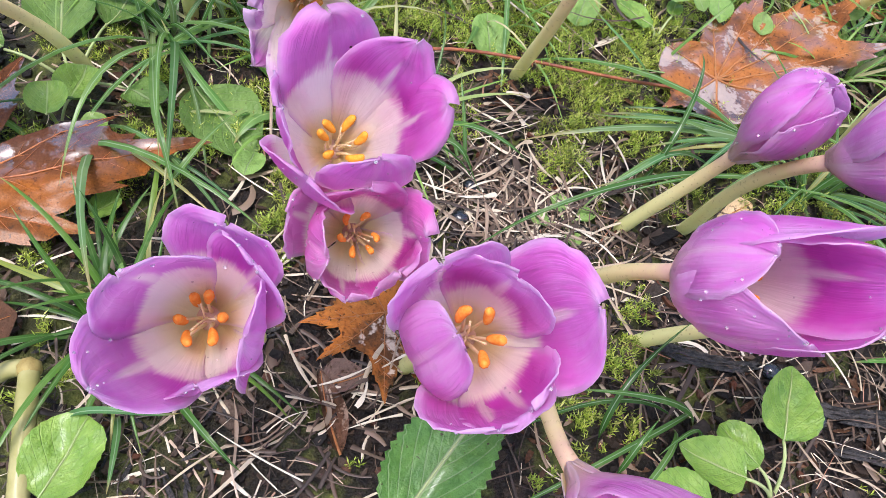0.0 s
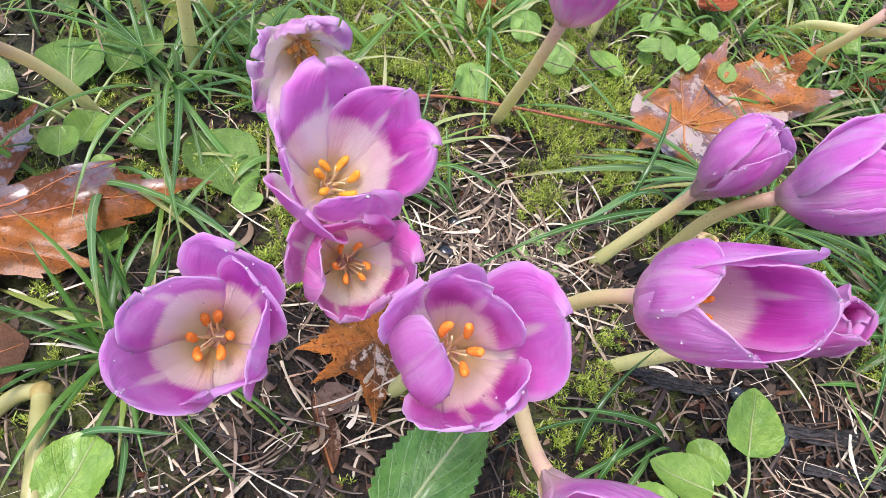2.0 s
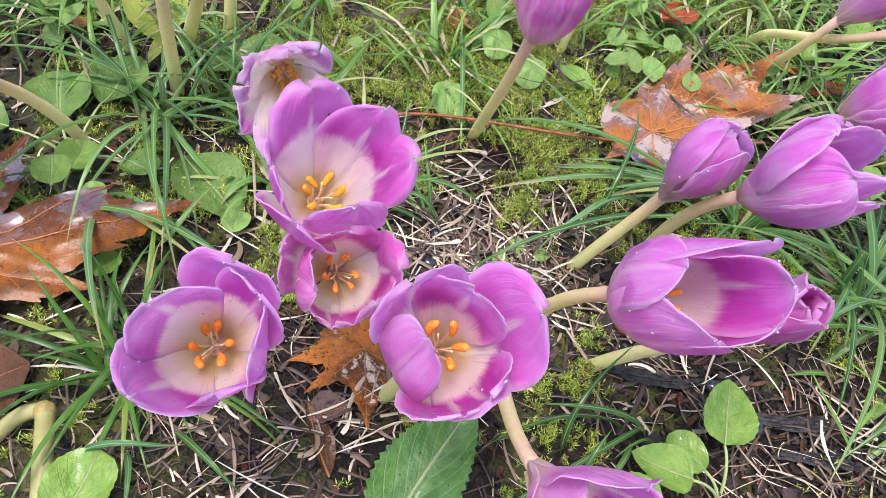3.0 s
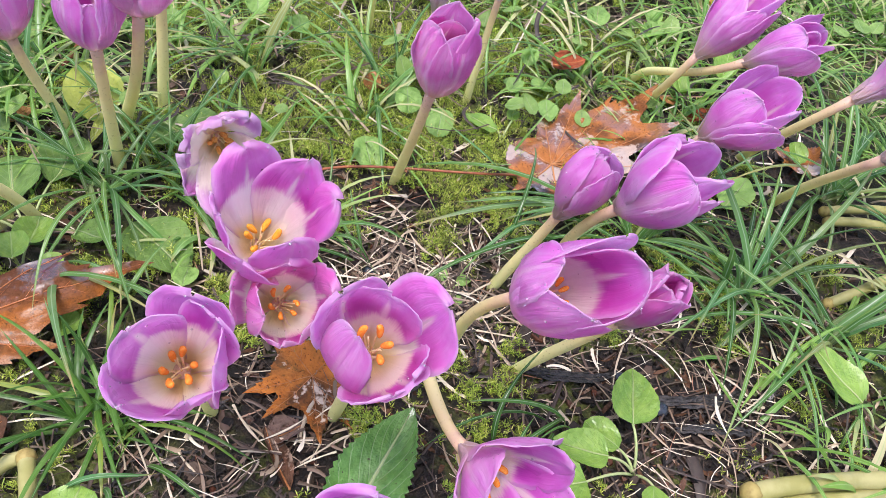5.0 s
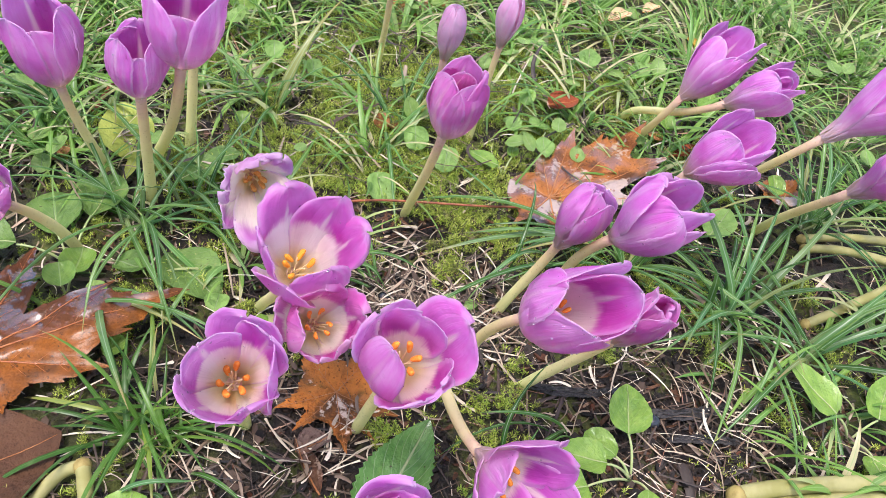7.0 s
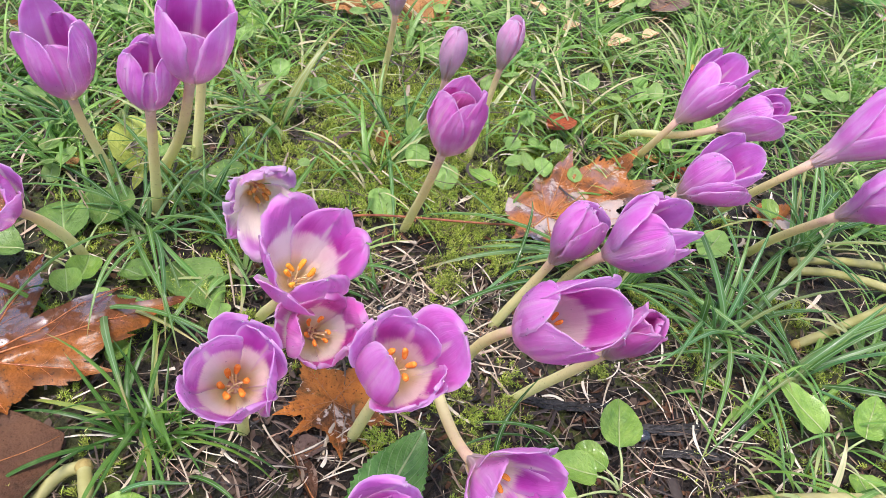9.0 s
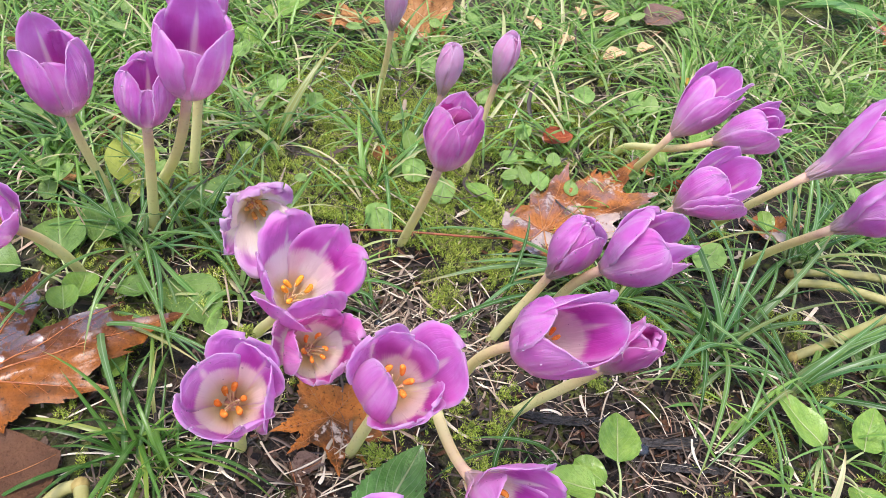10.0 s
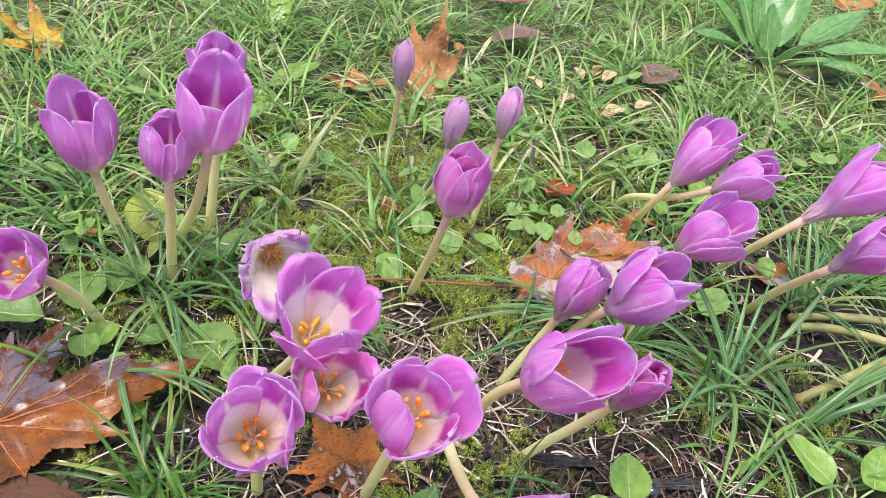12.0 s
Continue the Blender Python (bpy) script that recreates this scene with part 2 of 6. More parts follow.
GREEN = [(0.0, (0.036, 0.105, 0.016)), (0.25, (0.18, 0.35, 0.050)), (0.5, (0.27, 0.46, 0.085)), (0.68, (0.12, 0.29, 0.060)), (0.84, (0.36, 0.49, 0.15)), (1.0, (0.74, 0.62, 0.38))]
GRASS = blade_material("grass_blades", GREEN, 0.32, False, (0.40, 0.58, 0.22))
GRASS_TUFT = blade_material("grass_tuft_blades", [(0.0, (0.050, 0.13, 0.024)), (0.3, (0.095, 0.22, 0.045)), (0.6, (0.18, 0.32, 0.075)), (0.85, (0.10, 0.25, 0.085)), (1.0, (0.42, 0.40, 0.13))], 0.26, True, (0.46, 0.61, 0.38))
GRASS_BROAD = blade_material("grass_broad_blades", [(0.0, (0.040, 0.11, 0.016)), (0.35, (0.075, 0.19, 0.024)), (0.7, (0.13, 0.27, 0.035)), (0.9, (0.28, 0.36, 0.055)), (1.0, (0.42, 0.40, 0.13))], 0.30, True, (0.16, 0.30, 0.08))


def straw_material():
    a = Mat("dry_straw")
    col = a.ramp(a.island(), [(0.0, (0.016, 0.010, 0.008)), (0.32, (0.042, 0.024, 0.016)), (0.56, (0.10, 0.056, 0.035)), (0.76, (0.34, 0.25, 0.16)), (0.93, (0.80, 0.71, 0.55)), (1.0, (0.30, 0.10, 0.04))])
    n = a.noise(260.0, 4.0, a.coords())
    col = a.mix(a.math("MULTIPLY", n, 0.30), col, (0.14, 0.095, 0.06), "MIX")
    a.bump(n, 0.4, 0.0008)
    return a.finish(col, 0.55, 0.1, 0.0)


STRAW = straw_material()
STRAW_BLADE = Mat("bleached_blade")
STRAW_BLADE = STRAW_BLADE.finish(STRAW_BLADE.mix(STRAW_BLADE.math("MULTIPLY", STRAW_BLADE.noise(220.0, 4.0, STRAW_BLADE.coords()), 0.5), STRAW_BLADE.ramp(STRAW_BLADE.ob_random(), [(0.0, (0.016, 0.011, 0.009)), (0.34, (0.085, 0.050, 0.034)), (0.56, (0.29, 0.20, 0.14)), (0.76, (0.64, 0.53, 0.37)), (1.0, (0.88, 0.80, 0.64))]), (0.26, 0.18, 0.11)), 0.5, 0.1, 0.1)


def chip_material():
    a = Mat("bark_crumbs")
    col = a.ramp(a.island(), [(0.0, (0.006, 0.005, 0.005)), (0.4, (0.016, 0.011, 0.009)), (0.7, (0.048, 0.030, 0.020)), (0.93, (0.14, 0.088, 0.060)), (1.0, (0.12, 0.035, 0.014))])
    n = a.noise(300.0, 5.0, a.coords())
    col = a.mix(a.math("MULTIPLY", n, 0.5), col, (0.02, 0.015, 0.012))
    a.bump(n, 0.9, 0.0015)
    return a.finish(col, 0.6, 0.0, 0.0, 0.25)


CHIP = chip_material()


def moss_material():
    a = Mat("moss_shoots")
    col = a.ramp(a.island(), [(0.0, (0.10, 0.15, 0.020)), (0.35, (0.30, 0.41, 0.040)), (0.7, (0.54, 0.65, 0.080)), (1.0, (0.74, 0.72, 0.22))])
    p = a.coords("Object")
    col = a.mix(a.math("MULTIPLY", a.smooth(a.noise(85.0, 4.0, p, 0.6), 0.48, 0.64), 0.6), col, (0.15, 0.14, 0.035))
    col = a.mix(a.math("MULTIPLY", a.smooth(a.noise(30.0, 3.0, p), 0.50, 0.64), 0.5), col, (0.30, 0.46, 0.05))
    return a.finish(col, 0.45, 0.1, 0.4)


MOSS = moss_material()


def leaf_material(name, c_dark, c_light, vein, rough=0.34, spots=0.0, coat=0.15):
    """Living leaf: midrib and side veins along the blade, mottled green, quilted relief."""
    a = Mat(name)
    u, v = a.uv()
    p = a.coords()
    away = a.math("ABSOLUTE", a.math("SUBTRACT", u, 0.5))
    mott = a.noise(90.0, 5.0, p)
    col = a.mix(a.smooth(mott, 0.3, 0.7), c_dark, c_light)
    rnd = a.ob_random()
    col = a.mix(a.math("MULTIPLY", rnd, 0.35), col, c_light)
    sweep = a.math("SUBTRACT", a.math("MULTIPLY", v, 7.0), a.math("MULTIPLY", away, 7.0))
    saw = a.math("ABSOLUTE", a.math("SUBTRACT", a.math("FRACT", sweep), 0.5))
    side = a.math("MULTIPLY", a.math("SUBTRACT", 1.0, a.smooth(saw, 0.0, 0.09)), 0.40)
    rib = a.math("SUBTRACT", 1.0, a.smooth(away, 0.012, 0.035))
    veins = a.math("MAXIMUM", side, rib)
    col = a.mix(a.math("MULTIPLY", veins, 0.75), col, vein)
    if spots:
        sp = a.smooth(a.noise(330.0, 2.0, p), 0.69, 0.73)
        col = a.mix(a.math("MULTIPLY", sp, spots), col, (0.05, 0.03, 0.012))
    a.bump(a.math("ADD", a.math("MULTIPLY", veins, -0.25), a.noise(240.0, 3.0, p)), 0.9, 0.0022)
    return a.finish(col, rough, coat, 0.28, 0.4)


LEAF_PALE = leaf_material("leaf_pale_green", (0.170, 0.320, 0.062), (0.330, 0.510, 0.135), (0.34, 0.44, 0.20), 0.45, 0.3, 0.05)
LEAF_DARK = leaf_material("leaf_dark_green", (0.065, 0.175, 0.024), (0.135, 0.290, 0.058), (0.42, 0.50, 0.28), 0.34, 0.9, 0.5)
LEAF_YELLOW = leaf_material("leaf_yellow_green", (0.337, 0.405, 0.058), (0.505, 0.540, 0.103), (0.42, 0.44, 0.16), 0.4, 1.0)
LEAF_WORN = leaf_material("leaf_worn_green", (0.090, 0.190, 0.030), (0.190, 0.310, 0.065), (0.30, 0.38, 0.18), 0.42, 0.9, 0.1)
LEAF_BRIGHT = leaf_material("leaf_bright_green", (0.140, 0.285, 0.034), (0.290, 0.450, 0.072), (0.36, 0.48, 0.16), 0.36, 0.25, 0.3)
LEAF_TURF = leaf_material("leaf_turf_green", (0.170, 0.300, 0.060), (0.300, 0.440, 0.120), (0.34, 0.44, 0.20), 0.45, 0.2, 0.05)
LEAF_BLUE = leaf_material("leaf_rosette_green", (0.098, 0.252, 0.050), (0.186, 0.378, 0.100), (0.36, 0.50, 0.22), 0.30, 0.1, 0.4)


def dead_leaf_material(name, c1, c2, c3, wet=1.0, grain=60.0, pale=(0.50, 0.34, 0.22), shine=0.3, sodden=None, patch=0.60, blot=1.0):
    """Fallen leaf: brown and orange patches, dark specks, a film of water that shines in places."""
    a = Mat(name)
    p = a.coords()
    big = a.noise(16.0 * blot, 4.0, p)
    mid = a.noise(grain, 6.0, p, 0.65)
    col = a.mix(a.smooth(big, 0.40, 0.62), c1, c2)
    col = a.mix(a.math("MULTIPLY", a.smooth(mid, 0.52, 0.74), 0.7), col, c3)
    col = a.mix(a.math("MULTIPLY", a.smooth(a.noise(210.0, 6.0, p, 0.75), 0.48, 0.62), 0.55), col, c2)
    sp = a.smooth(a.noise(420.0, 3.0, p), 0.60, 0.68)
    col = a.mix(a.math("MULTIPLY", sp, 0.75), col, (0.05, 0.025, 0.012))
    film = a.math("MULTIPLY", a.smooth(a.noise(22.0 * blot, 2.0, p), 0.42, 0.56), wet)
    col = a.mix(a.math("MULTIPLY", film, 0.5), col, c3)
    col = a.mix(a.math("MULTIPLY", a.smooth(a.noise(15.0 * blot, 5.0, p, 0.65), 0.50, 0.62), 0.75), col, (0.06, 0.032, 0.018))
    col = a.mix(a.math("MULTIPLY", a.smooth(a.noise(19.0 * blot, 5.0, p, 0.7), patch, patch + 0.05), 0.8), col, pale)
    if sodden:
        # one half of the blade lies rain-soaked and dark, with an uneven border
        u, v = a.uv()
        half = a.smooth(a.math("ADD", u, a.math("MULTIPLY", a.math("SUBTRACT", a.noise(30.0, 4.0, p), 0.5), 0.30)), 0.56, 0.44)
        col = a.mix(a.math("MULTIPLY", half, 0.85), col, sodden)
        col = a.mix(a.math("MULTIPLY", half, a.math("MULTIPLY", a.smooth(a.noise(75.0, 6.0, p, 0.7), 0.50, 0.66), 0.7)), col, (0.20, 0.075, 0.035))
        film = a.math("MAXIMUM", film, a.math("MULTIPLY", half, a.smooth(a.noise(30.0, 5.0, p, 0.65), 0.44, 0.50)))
    a.bump(a.math("ADD", a.math("MULTIPLY", mid, 1.6), a.math("ADD", a.noise(350.0, 3.0, p), a.noise(38.0 * blot, 3.0, p))), 0.7, 0.0026)
    a.bsdf.inputs["Coat IOR"].default_value = 2.6 if shine > 0.5 else 1.5
    return a.finish(col, 0.6, a.math("MULTIPLY", film, shine), 0.06, 0.08)


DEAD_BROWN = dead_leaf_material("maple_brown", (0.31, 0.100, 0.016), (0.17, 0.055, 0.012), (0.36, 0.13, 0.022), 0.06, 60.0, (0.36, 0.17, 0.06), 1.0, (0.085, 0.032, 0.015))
DEAD_BUFF = dead_leaf_material("leaf_buff", (0.125, 0.062, 0.034), (0.095, 0.046, 0.026), (0.075, 0.035, 0.020), 0.3, 60.0, (0.15, 0.082, 0.050), 0.15)
DEAD_ORANGE = dead_leaf_material("maple_orange", (0.40, 0.150, 0.042), (0.26, 0.088, 0.028), (0.18, 0.060, 0.022), 1.0, 60.0, (0.52, 0.38, 0.29), 1.0, None, 0.52, 1.3)
DEAD_MOTTLED = dead_leaf_material("maple_mottled", (0.50, 0.17, 0.035), (0.26, 0.085, 0.022), (0.16, 0.11, 0.025), 0.3, 90.0, (0.72, 0.58, 0.46), 0.4, None, 0.57, 1.5)
DEAD_TAN = dead_leaf_material("maple_tan", (0.48, 0.25, 0.10), (0.36, 0.15, 0.050), (0.22, 0.085, 0.03), 0.5)
DEAD_YELLOW = dead_leaf_material("leaf_yellow", (0.56, 0.38, 0.05), (0.42, 0.22, 0.04), (0.36, 0.20, 0.05), 0.4, 60.0, (0.52, 0.40, 0.24), 0.3, None, 0.56, 1.6)
DEAD_GREY = dead_leaf_material("leaf_greyish", (0.20, 0.13, 0.10), (0.12, 0.075, 0.06), (0.28, 0.15, 0.12), 0.9)
DEAD_LITTER = dead_leaf_material("leaf_rotted", (0.13, 0.065, 0.035), (0.06, 0.03, 0.018), (0.20, 0.10, 0.06), 0.7, 90.0, (0.36, 0.25, 0.18), 0.4, None, 0.56, 2.0)
DEAD_PEACH = dead_leaf_material("leaf_peach", (0.72, 0.52, 0.30), (0.60, 0.40, 0.20), (0.42, 0.25, 0.12), 0.5, 60.0, (0.80, 0.66, 0.46))
DEAD_RED = dead_leaf_material("leaf_red_brown", (0.30, 0.07, 0.03), (0.18, 0.045, 0.02), (0.38, 0.12, 0.05), 0.5)
VEIN_RED = plain("dead_leaf_vein", (0.46, 0.16, 0.045), (0.32, 0.09, 0.025), 200, 0.45, 0.4)
VEIN_TAN = plain("dead_leaf_vein_tan", (0.44, 0.19, 0.065), (0.34, 0.125, 0.040), 200, 0.5, 0.2)
TWIG = plain("red_brown_needle", (0.36, 0.12, 0.05), (0.20, 0.06, 0.03), 90, 0.4, 0.3)
BARK = plain("black_bark", (0.02, 0.018, 0.017), (0.075, 0.065, 0.06), 160, 0.55, 0.2, 0.0, 1.0, 0.003)
STONE = plain("wet_black_stone", (0.010, 0.012, 0.016), (0.04, 0.045, 0.055), 120, 0.12, 1.0)
PETIOLE = plain("petiole_green", (0.40, 0.50, 0.20), (0.44, 0.46, 0.22), 120, 0.4, 0.1, 0.1)
STALK = plain("lying_stalk_cream", (0.42, 0.38, 0.16), (0.31, 0.29, 0.09), 60, 0.4, 0.2, 0.1)
STALK_END = plain("stalk_torn_end", (0.36, 0.28, 0.09), (0.24, 0.17, 0.05), 200, 0.6)


# ---------------------------------------------------------------- geometry helpers
def mesh_of(name, verts, faces, uvs=None, mats=(), index=None, smooth=True):
    me = bpy.data.meshes.new(name)
    me.from_pydata([tuple(v) for v in verts], [], faces)
    for m in mats:
        me.materials.append(m)
    if uvs is not None:
        layer = me.uv_layers.new(name="UVMap")
        loops = np.empty(len(me.loops), dtype=np.int32)
        me.loops.foreach_get("vertex_index", loops)
        layer.data.foreach_set("uv", np.asarray(uvs, dtype=np.float32)[loops].ravel())
    if index is not None:
        me.polygons.foreach_set("material_index", np.asarray(index, dtype=np.int32))
    me.polygons.foreach_set("use_smooth", np.full(len(me.polygons), smooth))
    me.update()
    return me


def part(name, me, parent, label=""):
    ob = new(name, me)
    ob.parent = parent
    return tagged(ob, label)


def thing(name, x, y, z, label, category, group=""):
    ob = new(name)
    ob.empty_display_size = 0.02
    ob.location = (x, y, z)
    return tagged(ob, label, category, group)


def bumps(x, y):
    """Height of the ground."""
    h = 0.004 * noise.noise((x * 7, y * 7, 0.3)) + 0.0025 * noise.noise((x * 23, y * 23, 4.1))
    return h + 0.005 * mossy(x, y)


def hill(x, y, cx, cy, r):
    return math.exp(-((x - cx) ** 2 + (y - cy) ** 2) / (r * r))


def mossy(x, y):
    """0 to 1: how thickly moss covers the ground here."""
    b = 0.125 + 0.15 * hill(x, y, 0.10, 0.345, 0.070) + 0.50 * hill(x, y, 0.05, 0.56, 0.17) + 0.25 * hill(x, y, 0.25, 0.62, 0.12) - 0.22 * hill(x, y, -0.16, 0.10, 0.09) - 0.10 * hill(x, y, 0.10, 0.20, 0.05)
    b += 0.2 * hill(x, y, -0.10, 0.46, 0.07) + 0.15 * hill(x, y, 0.04, 0.16, 0.05) + 0.12 * hill(x, y, -0.10, 0.25, 0.05)
    b -= 0.55 * hill(x, y, 0.015, 0.275, 0.035) + 0.25 * hill(x, y, 0.20, 0.15, 0.06) + 0.25 * hill(x, y, -0.10, 0.13, 0.05) + 0.2 * hill(x, y, 0.12, 0.26, 0.04)
    n = 0.45 * noise.noise((x * 19, y * 19, 7.7)) + 0.45 * noise.noise((x * 60, y * 60, 2.2)) + 0.22 * noise.noise((x * 150, y * 150, 5.0))
    return max(0.0, min(1.0, (n + b - 0.19) * 3.4))


def tube(points, radii, sides=8, closed_ends=True):
    """Vertices, faces and uv of a round tube along points."""
    pts = [Vector(p) for p in points]
    verts, uvs, faces = [], [], []
    n = len(pts)
    side = None
    for i, p in enumerate(pts):
        d = (pts[min(i + 1, n - 1)] - pts[max(i - 1, 0)]).normalized()
        if side is None:
            side = d.orthogonal().normalized()
        side = (side - d * side.dot(d)).normalized()
        up = d.cross(side)
        for k in range(sides):
            a = 2 * math.pi * k / sides
            verts.append(p + (side * math.cos(a) + up * math.sin(a)) * radii[i])
            uvs.append((k / sides, i / (n - 1)))
    for i in range(n - 1):
        for k in range(sides):
            k2 = (k + 1) % sides
            faces.append((i * sides + k, i * sides + k2, (i + 1) * sides + k2, (i + 1) * sides + k))
    if closed_ends:
        faces.append(tuple(reversed(range(sides))))
        faces.append(tuple(range((n - 1) * sides, n * sides)))
    return verts, faces, uvs


def bezier(p0, p1, p2, p3, n):
    out = []
    for i in range(n):
        t = i / (n - 1)
        s = 1 - t
        out.append(p0 * s ** 3 + p1 * 3 * s * s * t + p2 * 3 * s * t * t + p3 * t ** 3)
    return out


def turn_to(axis, roll):
    """Rotation that lifts local z on to axis, with a roll about it."""
    x = Vector((0.957, -0.29, 0.0))
    x = (x - axis * x.dot(axis)).normalized()
    return Matrix((x, axis.cross(x), axis)).transposed() @ Matrix.Rotation(radians(roll), 3, "Z")


SPHERE_V, SPHERE_F = [], []
for i_ in range(5):
    for k_ in range(8):
        th, ph = math.pi * (i_ + 0.5) / 5, 2 * math.pi * k_ / 8
        SPHERE_V.append((math.sin(th) * math.cos(ph), math.sin(th) * math.sin(ph), math.cos(th)))
for i_ in range(4):
    for k_ in range(8):
        SPHERE_F.append((i_ * 8 + k_, (i_ + 1) * 8 + k_, (i_ + 1) * 8 + (k_ + 1) % 8, i_ * 8 + (k_ + 1) % 8))
SPHERE_F += [tuple(range(8)), tuple(reversed(range(32, 40)))]
SPHERE_V = np.array(SPHERE_V)


def blobs(centres, radii, squash=1.0):
    verts, faces = [], []
    for c, r in zip(centres, radii):
        o = len(verts)
        verts += [tuple(v) for v in SPHERE_V * np.array([r, r, r * squash]) + np.array(c)]
        faces += [tuple(o + i for i in f) for f in SPHERE_F]
    return verts, faces


# ---------------------------------------------------------------- autumn crocus
NU, NV = 15, 22


def along_tepal(j):
    """Place of a row along the tepal: rows crowd towards the tip."""
    return 1 - (1 - j / (NV - 1)) ** 1.7


def tepal_line(length, angles, hook, start):
    """Midrib of a tepal in the radial plane: rows of distance from the axis, height and slope, from three angles."""
    a0, a1, a2 = angles
    out, r, h = [], start, 0.0
    for j in range(NV):
        v = along_tepal(j)
        step = length * (v - along_tepal(max(0, j - 1)))
        th = radians(a0 * (1 - v) * (1 - 2 * v) + a1 * 4 * v * (1 - v) + a2 * v * (2 * v - 1)) * min(1.0, 0.18 + v / 0.26) + hook * max(0.0, v - 0.75)
        if j:
            r += math.sin(th) * step
            h += math.cos(th) * step
        out.append((r, h, th, 0.0))
    return out


def tepal_arc(reach, height, aside, a0, a2, start, belly=0.42):
    """Midrib from the foot to a tip at reach and height: leaves the axis at a0 degrees, ends at a2 degrees from it."""
    p0, p3 = Vector((start, 0.0)), Vector((reach, height))
    size = (p3 - p0).length
    p1 = p0 + Vector((math.sin(radians(a0)), math.cos(radians(a0)))) * size * belly
    p2 = p3 - Vector((math.sin(radians(a2)), math.cos(radians(a2)))) * size * 0.36
    out = []
    for j in range(NV):
        v = along_tepal(j)
        s = 1 - v
        p = p0 * s ** 3 + p1 * 3 * s * s * v + p2 * 3 * s * v * v + p3 * v ** 3
        d = (p1 - p0) * s * s + (p2 - p1) * 2 * s * v + (p3 - p2) * v * v
        out.append((p.x, p.y, math.atan2(d.x, d.y), aside * v * v))
    return out


def tepal_points(line, width, cup, ripple, rng, lip=None, point=0.60):
    """Mid-surface of one tepal along its midrib: grid of points, local z along the flower, x outwards."""
    phase = rng.uniform(0, 50)
    lip = rng.uniform(-0.5, 0.9) * ripple if lip is None else lip
    grid = []
    for j in range(NV):
        v = along_tepal(j)
        r, h, th, aside = line[j]
        if v < 0.60:
            w = 0.24 + 0.76 * math.sin(math.pi / 2 * v / 0.60) ** 1.1
        else:
            w = max(0.05, (1 - ((v - 0.60) / 0.40) ** 2.4) ** point)
        w *= width / 2 * (1 + 14 * ripple * noise.noise((phase + v * 7, 1.7, phase)) * v)
        k = cup / max(abs(r), 0.008) * (1 - 0.38 * max(0.0, v - 0.55) / 0.45)
        row = []
        for i in range(NU):
            u = 2 * i / (NU - 1) - 1
            s = u * w
            lat, inn = math.sin(k * s) / k, (1 - math.cos(k * s)) / k
            wave = ripple * (u * u) * noise.noise((phase + v * 3.2, u * 1.3, phase * 0.37))
            wave += 0.45 * ripple * noise.noise((phase + 9 + v * 2.0, u * 0.8, phase)) * v
            wave += 0.30 * ripple * v * noise.noise((phase + v * 9, u * 4, 3.0)) + 0.5 * ripple * v * v * noise.noise((phase * 3 + v * 1.5, u * 2.6, 8.0))
            # a crinkled margin: short waves that grow towards the edge
            wave += 0.50 * ripple * abs(u) ** 3 * min(1.0, v * 1.6) * noise.noise((phase + v * 19, u * 2.0, 6.0))
            wave += lip * u ** 4 * v - 0.0007 * math.exp(-(u / 0.13) ** 2) * math.sin(math.pi * v)
            top = (0.30 * ripple * max(0.0, v - 0.6) * 2.5) * noise.noise((u * 1.8 + phase, 0.7, 5.0)) - 0.0005 * max(0.0, v - 0.85) / 0.15 * math.exp(-(u / 0.25) ** 2) * (1 if phase > 25 else -1)
            # offset along the surface normal (cos, -sin) in the radial plane
            d = wave - inn
            row.append((r + d * math.cos(th), lat + aside, h - d * math.sin(th) + top * 1.2))
        grid.append(row)
    return np.array(grid)


def tepal_mesh(grid, rot, base, skins):
    """Two skins half a millimetre apart, closed along the edge. grid: in flower space."""
    g = grid.reshape(-1, 3)
    du = np.gradient(grid, axis=1).reshape(-1, 3)
    dv = np.gradient(grid, axis=0).reshape(-1, 3)
    nrm = np.cross(du, dv)
    nrm /= np.maximum(np.linalg.norm(nrm, axis=1), 1e-9)[:, None]
    R = np.array(rot)
    n = NU * NV
    inner = (g - nrm * 0.00022) @ R.T + base
    outer = (g + nrm * 0.00022) @ R.T + base
    verts = np.vstack((inner, outer))
    uv = [(i / (NU - 1), along_tepal(j)) for j in range(NV) for i in range(NU)] * 2
    faces, idx = [], []
    for j in range(NV - 1):
        for i in range(NU - 1):
            q = (j * NU + i, j * NU + i + 1, (j + 1) * NU + i + 1, (j + 1) * NU + i)
            faces.append(tuple(reversed(q)))
            idx.append(0)
            faces.append(tuple(n + k for k in q))
            idx.append(1)
    ring = [(j * NU) for j in range(NV)] + [(NV - 1) * NU + i for i in range(1, NU)] + [j * NU + NU - 1 for j in range(NV - 2, -1, -1)]
    for a, b in zip(ring, ring[1:]):
        faces.append((b, a, n + a, n + b))
        idx.append(1)
    return mesh_of("tepal", verts, faces, uv, skins, idx), outer, inner


